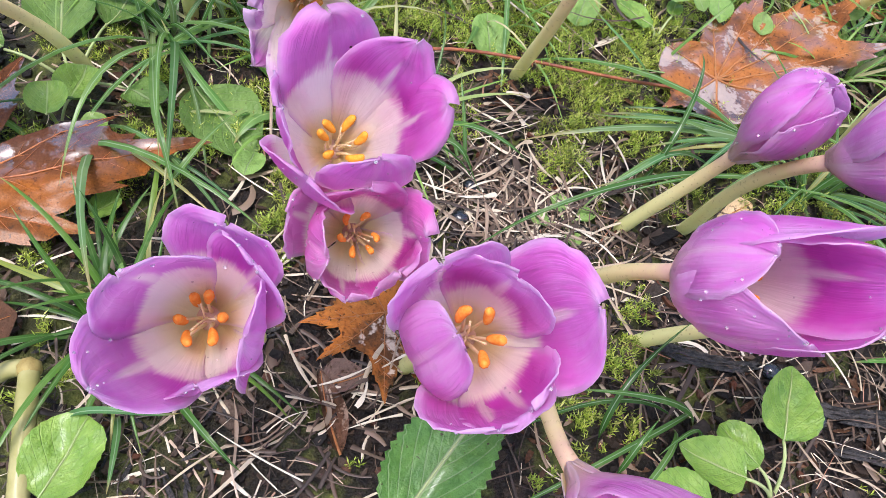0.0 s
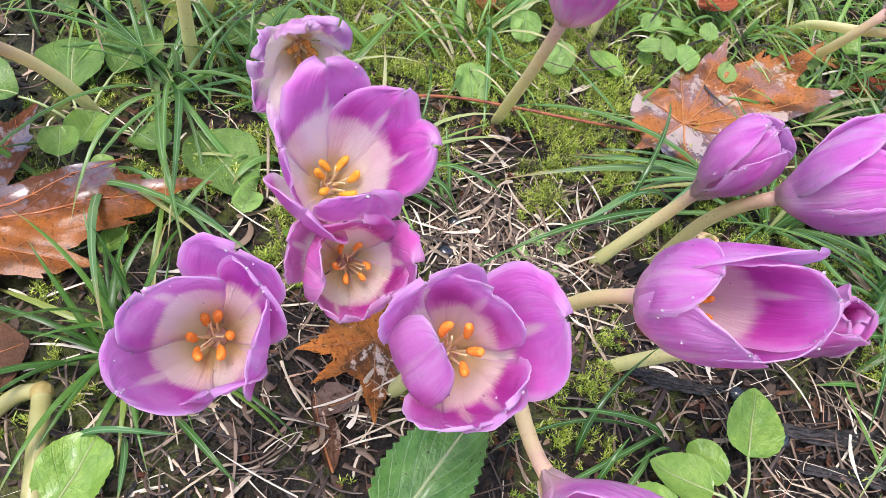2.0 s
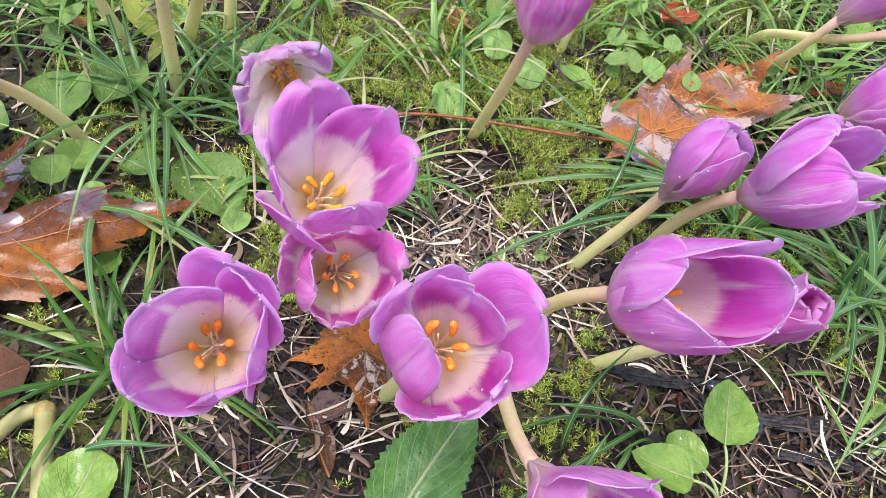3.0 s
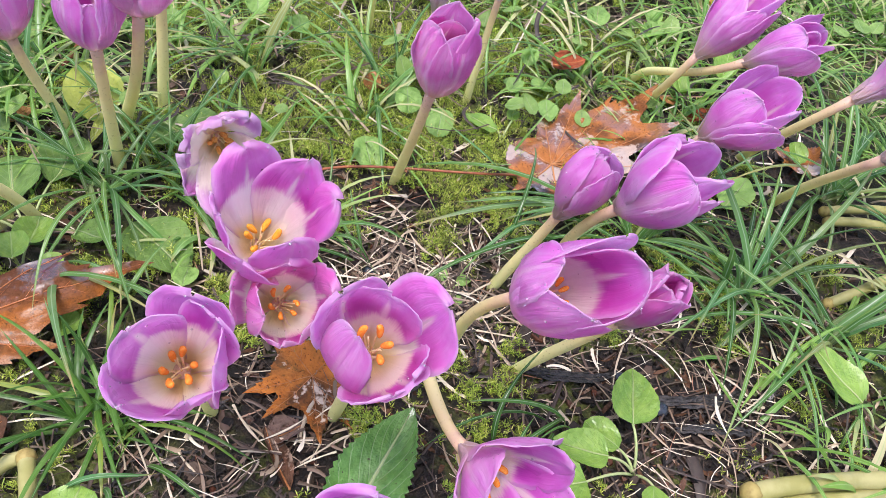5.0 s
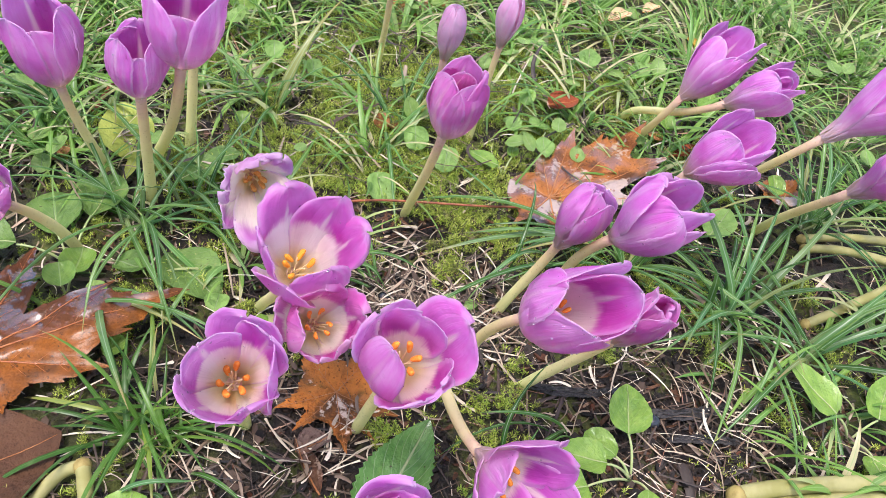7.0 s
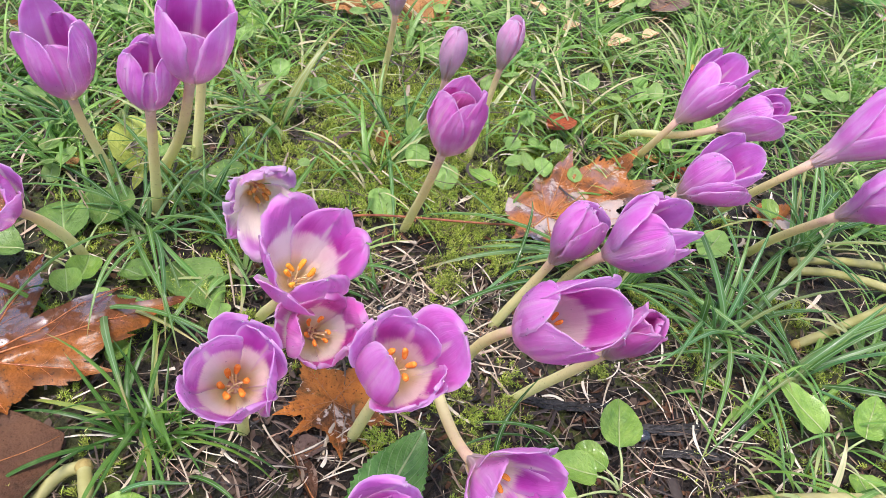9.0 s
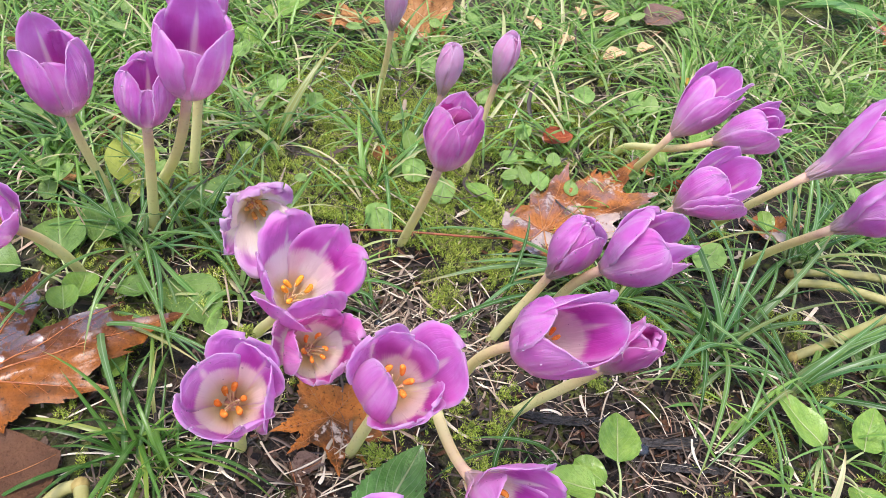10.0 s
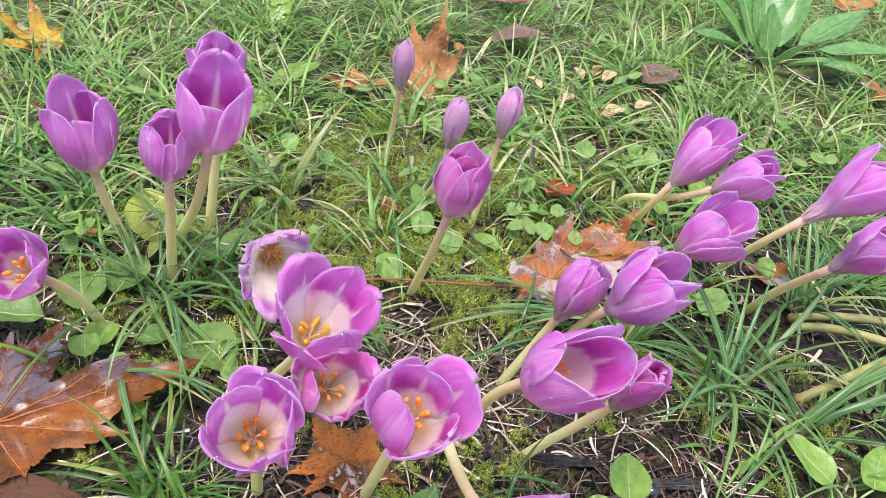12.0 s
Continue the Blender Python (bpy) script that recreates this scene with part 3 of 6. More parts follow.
def crocus(seed, root, base, mouth, length, width, angles, label, roll=0.0, skin="lilac", cup=0.85, ripple=0.0034, inner_scale=0.93, bend=None,
           stem=(0.0042, 0.0033), lift=0.55, stamens="orange", reach=0.030, spread=0.0062, drops=10, inner_in=4.0, splay=0.35, sag=0.0, straight=1.0, specks=(), pollen=1.0, phis=(90, 30, 334, 270, 206, 150), tips=()):
    """One flower: a pale tube from the ground at root, six tepals from base towards mouth, six stamens and three styles.
    tips: for a flower of uneven shape each tepal's tip, width, slope at foot and tip, and further traits."""
    rng = random.Random(seed)
    bend = bend or {}
    z0 = bumps(*root)
    top = thing("autumn_crocus", root[0], root[1], z0, label, "flower", "autumn crocuses")
    o = Vector((root[0], root[1], z0))
    b, m = Vector(base) - o, Vector(mouth) - o
    axis = (m - b).normalized()
    rise = b.length
    foot = Vector((0, 0, -0.006))
    pts = bezier(foot, foot + b * 0.30 * straight + Vector((0, 0, rise * lift * (1 - straight) + 0.006 + sag)), b - axis * rise * 0.38, b + axis * 0.002, 16)
    rad = [stem[0] + (stem[1] - stem[0]) * i / 15 + (0.0006 if i > 14 else 0.0) + 0.00025 * noise.noise((seed, i * 0.6, 0)) for i in range(16)]
    part("stem", mesh_of("stem", *tube(pts, rad, 12), (STEM,)), top)
    rot = turn_to(axis, roll)
    R, bv = np.array(rot), np.array(b)
    outs, ins = [], []
    for k, (tip_, wd, a0, a2, trait) in enumerate(tips):
        p = rot.transposed() @ (Vector(tip_) - o - b)
        phi = radians(trait["side"]) if "side" in trait else math.atan2(p.y, p.x)
        reach_, aside = p.x * math.cos(phi) + p.y * math.sin(phi), p.y * math.cos(phi) - p.x * math.sin(phi)
        line = tepal_arc(reach_, p.z, aside, a0, a2, 0.0034 if k % 2 == 0 else 0.0026, trait.get("belly", 0.42))
        grid = tepal_points(line, wd, trait.get("cup", cup), trait.get("ripple", ripple), rng, trait.get("lip"), trait.get("point", 0.46))
        spin = np.array(Matrix.Rotation(phi, 3, "Z"))
        me, out, inn = tepal_mesh(grid @ spin.T, rot, bv, SKIN[trait.get("skin", skin)])
        part("tepal", me, top)
        outs.append(out)
        ins.append(inn)
    for k in range(0 if tips else 6):
        outer = k % 2 == 0
        a = [x + rng.uniform(-4, 4) for x in angles]
        ln = length * (1.0 if outer else inner_scale) * rng.uniform(0.96, 1.04)
        wd = width * (1.0 if outer else 0.92) * rng.uniform(0.95, 1.05)
        if not outer:
            a = [x - inner_in * f for x, f in zip(a, (0.3, 0.6, 1.0))]
        if k in bend:
            da0, da1, da2, sl, *sw = bend[k]
            wd *= sw[0] if sw else 1.0
            a = [a[0] + da0, a[1] + da1, a[2] + da2]
            ln *= sl
        line = tepal_line(ln, a, rng.uniform(-0.5, 0.9), 0.0034 if outer else 0.0026)
        grid = tepal_points(line, wd, cup, ripple, rng)
        phi = radians(phis[k] + rng.uniform(-4, 4))
        spin = np.array(Matrix.Rotation(phi, 3, "Z"))
        me, out, inn = tepal_mesh(grid @ spin.T, rot, bv, SKIN[skin])
        part("tepal", me, top)
        outs.append(out)
        ins.append(inn)
    if stamens:
        dust = {"orange": ANTHER, "yellow": ANTHER_YELLOW, "dry": ANTHER_DRY}[stamens]
        for k in range(6):
            ph = radians(60 * k + 20 + rng.uniform(-12, 12))
            hh, rr = reach * rng.uniform(0.72, 1.06), spread * rng.uniform(0.8, 1.2)
            way = Vector((math.cos(ph), math.sin(ph), 0))
            f = [b + rot @ p for p in bezier(way * 0.002, way * 0.003 + Vector((0, 0, hh * 0.4)), way * rr * 0.7 + Vector((0, 0, hh * 0.75)), way * rr + Vector((0, 0, hh)), 6)]
            st = part("stamen", mesh_of("stamen", *tube(f, [0.0008, 0.0007, 0.0006, 0.0005, 0.0004, 0.0003], 6), (FILAMENT,)), top)
            lean = (way * splay * rng.uniform(0.4, 1.6) + Vector((-way.y, way.x, 0)) * rng.uniform(-0.6, 0.6) + Vector((0, 0, 0.9))).normalized()
            c = way * rr + Vector((0, 0, hh))
            al = rng.uniform(0.0062, 0.0080) * pollen
            ap = [b + rot @ (c + lean * (t - 0.5) * al + way * 0.0012 * (1 - (2 * t - 1) ** 2)) for t in (0, 0.12, 0.3, 0.5, 0.7, 0.88, 1)]
            an = mesh_of("anther", *tube(ap, [w_ * pollen for w_ in (0.0007, 0.0013, 0.0016, 0.0017, 0.0016, 0.0013, 0.0007)], 8), (dust,))
            part("anther", an, st, "orange pollen-covered anther" if stamens == "orange" else "")
        for k in range(3):
            ph = radians(120 * k + rng.uniform(-20, 20))
            way = Vector((math.cos(ph), math.sin(ph), 0))
            f = [b + rot @ p for p in bezier(Vector((0, 0, 0.002)), Vector((0, 0, reach * 0.5)), way * 0.002 + Vector((0, 0, reach * 0.7)), way * 0.0045 + Vector((0, 0, reach * 0.9)), 6)]
            part("style", mesh_of("style", *tube(f, [0.0004, 0.00035, 0.0003, 0.0003, 0.0003, 0.0004], 6), (FILAMENT,)), top)
    for k, at_ in specks:
        v, f = blobs([ins[k][at_], ins[k][at_ + 1]], [0.0008, 0.0006], 0.6)
        part("speck", mesh_of("speck", v, f, None, (CHIP_PLAIN,)), top, "dark crumb of soil on a tepal")
    if drops:
        cs, rs = [], []
        for _ in range(drops * 3):
            src = rng.choice(outs) if rng.random() < 0.7 else rng.choice(ins)
            cs.append(src[rng.randrange(NU * 3, NU * NV)])
            rs.append(rng.choice((0.0002, 0.0003, 0.0003, 0.0004, 0.0005, 0.0007)))
        v, f = blobs(cs, rs, 0.8)
        tagged(part("dew", mesh_of("dew", v, f, None, (WATER,)), top), kind="stuff")
    return top


BUDSHAPE = (20, 6, -42)

# the open group in the middle of the clearing
crocus(1, (-0.082, 0.283), (-0.063, 0.203, 0.117), (-0.052, 0.184, 0.162), 0, 0, (), "wide open lilac autumn crocus with a cream throat and yellow anthers", 0,
       "cream", ripple=0.0046, stamens="yellow", reach=0.017, spread=0.0078, splay=0.9, specks=((0, 15 * 11 + 3), (0, 15 * 9 + 2)), drops=14, cup=0.75, tips=(
           ((-0.066, 0.204, 0.182), 0.043, 44, 24, {"lip": 0.003}),
           ((-0.037, 0.202, 0.176), 0.037, 40, 16, {"point": 0.9, "lip": 0.001}),
           ((-0.0245, 0.1855, 0.166), 0.036, 42, 30, {"lip": 0.005}),
           ((-0.0462, 0.1624, 0.1615), 0.037, 52, -30, {"lip": -0.002}),
           ((-0.0690, 0.1575, 0.1550), 0.042, 54, -12, {"lip": 0.001, "point": 0.42, "ripple": 0.002, "cup": 0.9}),
           ((-0.0780, 0.172, 0.1700), 0.040, 48, 4, {"lip": 0.002, "cup": 0.85})))
crocus(2, (-0.093, 0.180), (-0.096, 0.121, 0.124), (-0.099, 0.093, 0.171), 0, 0, (), "open lilac autumn crocus with orange anthers, wet with rain", 0,
       "lilac", ripple=0.0028, reach=0.015, spread=0.0056, drops=30, cup=0.8, tips=(
           ((-0.0890, 0.1265, 0.1670), 0.040, 54, -2, {"lip": 0.003, "point": 0.42}),
           ((-0.1095, 0.1000, 0.1800), 0.040, 44, -2, {"lip": 0.001, "point": 0.45}),
           ((-0.1125, 0.0760, 0.1670), 0.040, 44, 10, {"lip": 0.001}),
           ((-0.0905, 0.0835, 0.1560), 0.034, 54, -18, {}),
           ((-0.0795, 0.0945, 0.1640), 0.036, 54, -24, {}),
           ((-0.0790, 0.1150, 0.1675), 0.034, 52, -6, {"lip": 0.001})))
crocus(3, (-0.021, 0.170), (-0.016, 0.113, 0.138), (-0.019, 0.088, 0.184), 0, 0, (), "open magenta autumn crocus with one tepal folded inwards", 0,
       "pink", ripple=0.0030, reach=0.026, drops=12, cup=0.75, tips=(
           ((0.0125, 0.1010, 0.1825), 0.047, 52, 20, {"lip": 0.002, "point": 0.5}),
           ((-0.0110, 0.1035, 0.1890), 0.038, 46, 0, {}),
           ((-0.0300, 0.1055, 0.1890), 0.042, 50, -2, {"lip": 0.002}),
           ((-0.0255, 0.0890, 0.1840), 0.029, 80, -40, {"side": 226, "cup": 0.6, "point": 0.42, "belly": 0.52}),
           ((-0.0130, 0.0712, 0.1690), 0.042, 60, -4, {"lip": 0.001}),
           ((-0.0050, 0.0750, 0.1725), 0.034, 54, -12, {})))
crocus(4, (-0.076, 0.275), (-0.053, 0.175, 0.102), (-0.047, 0.148, 0.135), 0, 0, (), "half open magenta autumn crocus with orange anthers beneath a larger flower", 0,
       "magenta", ripple=0.0038, reach=0.020, pollen=0.75, drops=26, cup=0.75, tips=(
           ((-0.0267, 0.1515, 0.1360), 0.036, 52, 8, {"lip": 0.002}),
           ((-0.0360, 0.1392, 0.1310), 0.030, 56, -24, {}),
           ((-0.0532, 0.1317, 0.1235), 0.027, 60, 10, {"lip": -0.002}),
           ((-0.0600, 0.1400, 0.1360), 0.026, 58, -46, {"side": 190}),
           ((-0.0745, 0.1535, 0.1400), 0.032, 52, 10, {"lip": 0.001}),
           ((-0.0483, 0.1609, 0.1480), 0.034, 46, 6, {})))
crocus(5, (-0.075, 0.360), (-0.0850, 0.302, 0.1135), (-0.0745, 0.261, 0.1275), 0, 0, (), "wilted pale lilac autumn crocus with drooping crinkled tepals", 0,
       "faded", cup=0.8, ripple=0.0062, stamens="dry", reach=0.014, spread=0.004, drops=0, straight=0.6, lift=0.30, tips=(
           ((-0.0650, 0.2760, 0.1450), 0.028, 46, 40, {"lip": 0.003}),
           ((-0.1020, 0.2616, 0.1015), 0.026, 44, 60, {"lip": 0.003, "point": 0.9}),
           ((-0.0780, 0.2480, 0.1000), 0.034, 40, 20, {}),
           ((-0.0580, 0.2600, 0.1200), 0.030, 40, 30, {"lip": 0.004}),
           ((-0.0790, 0.2750, 0.1460), 0.030, 48, -4, {"lip": -0.003}),
           ((-0.0993, 0.2639, 0.1310), 0.028, 46, 10, {"lip": 0.004})))
# goblets leaning over the bare ground
crocus(6, (0.057, 0.213), (0.067, 0.152, 0.126), (0.096, 0.111, 0.183), 0, 0, (), "cup-shaped lilac autumn crocus leaning low, wet with rain", 0, "lilac",
       reach=0.030, spread=0.005, pollen=0.8, drops=44, ripple=0.0028, cup=0.85, tips=(
           ((0.0955, 0.1250, 0.1955), 0.048, 52, -8, {"lip": 0.001, "point": 0.5, "ripple": 0.0015}),
           ((0.1060, 0.1144, 0.1852), 0.046, 34, 0, {"skin": "cream"}),
           ((0.1045, 0.1070, 0.1735), 0.048, 52, -12, {"skin": "cream"}),
           ((0.0822, 0.1035, 0.1655), 0.054, 66, -14, {"cup": 0.9, "point": 0.5}),
           ((0.0695, 0.1234, 0.1809), 0.034, 52, -14, {"cup": 0.9, "point": 0.5}),
           ((0.1000, 0.1225, 0.1890), 0.046, 46, -6, {"skin": "cream"})))
crocus(7, (0.100, 0.192), (0.133, 0.153, 0.100), (0.141, 0.130, 0.157), 0.060, 0.035, (34, 9, -22), "half closed lilac autumn crocus with crinkled pink tips", -50,
       "magenta", ripple=0.0042, stamens="", drops=10, straight=0.6, lift=0.1)
crocus(8, (0.103, 0.268), (0.124, 0.242, 0.097), (0.134, 0.227, 0.157), 0.066, 0.036, (30, 12, -54), "closed lilac autumn crocus with a pale streaked side", -29, stamens="", drops=34, inner_scale=1.0)
crocus(9, (0.144, 0.273), (0.144, 0.212, 0.130), (0.167, 0.175, 0.187), 0, 0, (), "cup-shaped lilac autumn crocus on a long leaning tube", 0, "deep", drops=18, reach=0.022, ripple=0.0024, tips=(
           ((0.1707, 0.1932, 0.1922), 0.04, 34, -8, {}),
           ((0.1636, 0.2055, 0.1848), 0.04, 34, -6, {}),
           ((0.1690, 0.1675, 0.1885), 0.04, 38, -12, {}),
           ((0.1465, 0.1877, 0.1939), 0.04, 38, -16, {"cup": 0.95}),
           ((0.1542, 0.1710, 0.1844), 0.046, 44, -18, {"cup": 0.95}),
           ((0.1673, 0.1658, 0.1764), 0.04, 40, -14, {})))
crocus(10, (0.318, 0.501), (0.300, 0.423, 0.103), (0.333, 0.419, 0.168), 0, 0, (), "tall lilac autumn crocus just opening above a fallen leaf", 0, "deep", drops=14, ripple=0.0024, stamens="", tips=(
           ((0.3265, 0.4400, 0.1715), 0.038, 30, -8, {"point": 0.9}),
           ((0.3423, 0.4271, 0.1707), 0.040, 30, -8, {}),
           ((0.3455, 0.4059, 0.1702), 0.040, 30, -2, {}),
           ((0.3130, 0.4188, 0.1660), 0.042, 34, -16, {"cup": 0.95}),
           ((0.3286, 0.4010, 0.1560), 0.044, 40, -20, {"cup": 0.95}),
           ((0.3410, 0.4030, 0.1570), 0.040, 36, -14, {})))
crocus(11, (0.312, 0.535), (0.321, 0.389, 0.119), (0.351, 0.352, 0.167), 0, 0, (), "slender lilac autumn crocus leaning far over", 0, "deep", stamens="", drops=12, ripple=0.0024, straight=0.5, lift=0.3, tips=(
           ((0.3525, 0.3700, 0.1735), 0.030, 28, 6, {"point": 0.9}),
           ((0.3563, 0.3640, 0.1642), 0.032, 28, -8, {}),
           ((0.3517, 0.3452, 0.1620), 0.034, 28, -14, {}),
           ((0.3343, 0.3534, 0.1638), 0.036, 34, -18, {"cup": 0.95}),
           ((0.3405, 0.3410, 0.1560), 0.038, 38, -22, {"cup": 0.95}),
           ((0.3486, 0.3607, 0.1628), 0.032, 28, -10, {})))
crocus(12, (0.262, 0.345), (0.245, 0.300, 0.113), (0.267, 0.274, 0.176), 0, 0, (), "cup-shaped lilac autumn crocus beaded with rain", 0, "deep", drops=30, ripple=0.0026, reach=0.02, tips=(
           ((0.2683, 0.2914, 0.1776), 0.040, 34, -6, {"point": 0.8}),
           ((0.2806, 0.2727, 0.1712), 0.044, 34, -4, {}),
           ((0.2731, 0.2591, 0.1654), 0.042, 38, -10, {}),
           ((0.2535, 0.2716, 0.1650), 0.040, 40, -20, {"cup": 0.95}),
           ((0.2600, 0.2575, 0.1546), 0.042, 44, -16, {"cup": 0.95}),
           ((0.2620, 0.2540, 0.1520), 0.040, 44, -14, {})))
crocus(13, (0.384, 0.417), (0.354, 0.304, 0.144), (0.400, 0.287, 0.204), 0.080, 0.042, (16, 20, -20), "large lilac autumn crocus leaning out over the grass", -40, "deep", drops=12, inner_in=6.0)
crocus(14, (0.387, 0.355), (0.325, 0.227, 0.153), (0.331, 0.186, 0.211), 0.074, 0.038, (16, 20, -22), "lilac autumn crocus on a long leaning tube over grass", -62, "deep", drops=12)
crocus(15, (0.047, 0.386), (0.047, 0.309, 0.142), (0.052, 0.294, 0.202), 0, 0, (), "magenta autumn crocus standing alone, tepals just parting", 0, "magenta", drops=4, stamens="", ripple=0.0026, tips=(
           ((0.0540, 0.3043, 0.2078), 0.038, 40, -16, {"point": 0.8}),
           ((0.0420, 0.3100, 0.1950), 0.036, 42, -16, {}),
           ((0.0615, 0.2870, 0.2060), 0.034, 42, -12, {"point": 0.8}),
           ((0.0415, 0.2895, 0.1990), 0.042, 46, -26, {"cup": 0.95}),
           ((0.0550, 0.2840, 0.1990), 0.042, 48, -26, {"cup": 0.95}),
           ((0.0514, 0.2985, 0.1980), 0.030, 34, -30, {})))
# buds behind
crocus(16, (0.085, 0.538), (0.072, 0.425, 0.135), (0.071, 0.409, 0.191), 0.058, 0.023, BUDSHAPE, "pale pink closed autumn crocus bud", 0, "bud", stamens="", drops=0, ripple=0.001, stem=(0.0036, 0.0028))
crocus(17, (0.131, 0.496), (0.137, 0.478, 0.119), (0.139, 0.464, 0.178), 0.060, 0.023, BUDSHAPE, "pink closed autumn crocus bud with a darker tip", 30, "bud", stamens="", drops=0, ripple=0.001, stem=(0.0036, 0.0028))
crocus(18, (0.053, 0.619), (0.048, 0.554, 0.129), (0.046, 0.538, 0.187), 0.060, 0.025, BUDSHAPE, "pale lilac autumn crocus bud before a fallen maple leaf", 60, "bud", stamens="", drops=0, ripple=0.001, stem=(0.0036, 0.0028))
# upright clump in the tall grass
crocus(19, (-0.202, 0.447), (-0.219, 0.411, 0.112), (-0.228, 0.404, 0.181), 0, 0, (), "upright lilac autumn crocus with one crumpled tepal tip", 0, "deep", ripple=0.0034, drops=4, reach=0.02, tips=(
           ((-0.2337, 0.4174, 0.1899), 0.038, 52, -14, {"point": 0.8}),
           ((-0.2180, 0.4226, 0.1755), 0.038, 54, -8, {}),
           ((-0.2085, 0.3985, 0.1780), 0.042, 58, -26, {"cup": 0.95}),
           ((-0.2375, 0.3910, 0.1740), 0.042, 58, -18, {"lip": 0.002}),
           ((-0.2235, 0.3900, 0.1660), 0.044, 60, -16, {"cup": 0.95}),
           ((-0.2050, 0.4120, 0.1680), 0.036, 58, -22, {})))
crocus(20, (-0.166, 0.410), (-0.157, 0.364, 0.135), (-0.155, 0.357, 0.191), 0, 0, (), "small upright lilac autumn crocus with a deep pink throat", 0, "deep", drops=3, stamens="", stem=(0.0048, 0.0036), ripple=0.0026, tips=(
           ((-0.1609, 0.3727, 0.1821), 0.032, 54, -14, {}),
           ((-0.1486, 0.3738, 0.1820), 0.032, 54, -14, {}),
           ((-0.1635, 0.3480, 0.1860), 0.026, 56, -24, {"cup": 0.9}),
           ((-0.1425, 0.3490, 0.1855), 0.027, 56, -24, {"cup": 0.9}),
           ((-0.1525, 0.3450, 0.1740), 0.032, 58, -10, {}),
           ((-0.1541, 0.3728, 0.1869), 0.032, 50, -8, {})))
crocus(21, (-0.167, 0.462), (-0.128, 0.359, 0.162), (-0.119, 0.349, 0.232), 0, 0, (), "tall lilac autumn crocus cup in a clump", 0, "deep", drops=4, stamens="", stem=(0.0050, 0.0036), ripple=0.0030, tips=(
           ((-0.1173, 0.3633, 0.2379), 0.046, 50, -10, {"point": 0.5}),
           ((-0.1376, 0.3653, 0.2234), 0.036, 54, -6, {}),
           ((-0.1033, 0.3644, 0.2224), 0.036, 54, -6, {}),
           ((-0.1395, 0.3410, 0.2210), 0.048, 62, -10, {"cup": 0.9}),
           ((-0.1010, 0.3390, 0.2220), 0.048, 62, -10, {"cup": 0.9}),
           ((-0.1241, 0.3370, 0.2090), 0.044, 64, -12, {})))
crocus(22, (-0.137, 0.474), (-0.125, 0.455, 0.140), (-0.122, 0.446, 0.211), 0.074, 0.040, (52, 14, -12), "lilac autumn crocus cup standing behind another", 20, "deep", drops=0, stamens="", stem=(0.0050, 0.0038))
# edge flowers
crocus(23, (-0.213, 0.349), (-0.239, 0.297, 0.095), (-0.252, 0.262, 0.135), 0.056, 0.038, (54, 26, -8), "open lilac autumn crocus with orange anthers by a brown leaf", 0, drops=8, reach=0.026, straight=0.6, lift=0.3)
crocus(24, (0.029, 0.193), (0.033, 0.091, 0.085), (0.046, 0.052, 0.104), 0.062, 0.040, (34, 34, 8), "drooping lilac autumn crocus on an arching tube", 0, drops=10, reach=0.026, straight=0.15, lift=0.75, ripple=0.003)
crocus(25, (-0.055, 0.080), (-0.047, 0.040, 0.116), (-0.030, 0.019, 0.158), 0.057, 0.036, (40, 14, -10), "lilac autumn crocus close to the ground path", 0, drops=6)


# ---------------------------------------------------------------- ground
def spaced(lo, hi, fine, far):
    """Grid lines: even steps between lo and hi, then growing steps out to far."""
    mid = list(np.arange(lo, hi, fine))
    left, right, step = [], [], fine
    a, b = lo, mid[-1]
    while b < far:
        step *= 1.35
        a -= step
        b += step
        left.append(a)
        right.append(b)
    return left[::-1] + mid + right


gx, gy = spaced(-0.42, 0.62, 0.0045, 60.0), spaced(0.02, 0.75, 0.0045, 60.0)
gverts, gfaces = [], []
for y in gy:
    for x in gx:
        near = abs(x) < 3 and abs(y) < 3
        gverts.append((x, y, bumps(x, y) if near else 0.3 * noise.noise((x * 0.05, y * 0.05, 1.0)) * min(1, (abs(x) + abs(y) - 3) / 20)))
for j in range(len(gy) - 1):
    for i in range(len(gx) - 1):
        k = j * len(gx) + i
        gfaces.append((k, k + 1, k + 1 + len(gx), k + len(gx)))
tagged(new("ground", mesh_of("ground", gverts, gfaces, None, (SOIL,))), "dark damp soil with moss and plant litter", "ground", kind="structure")


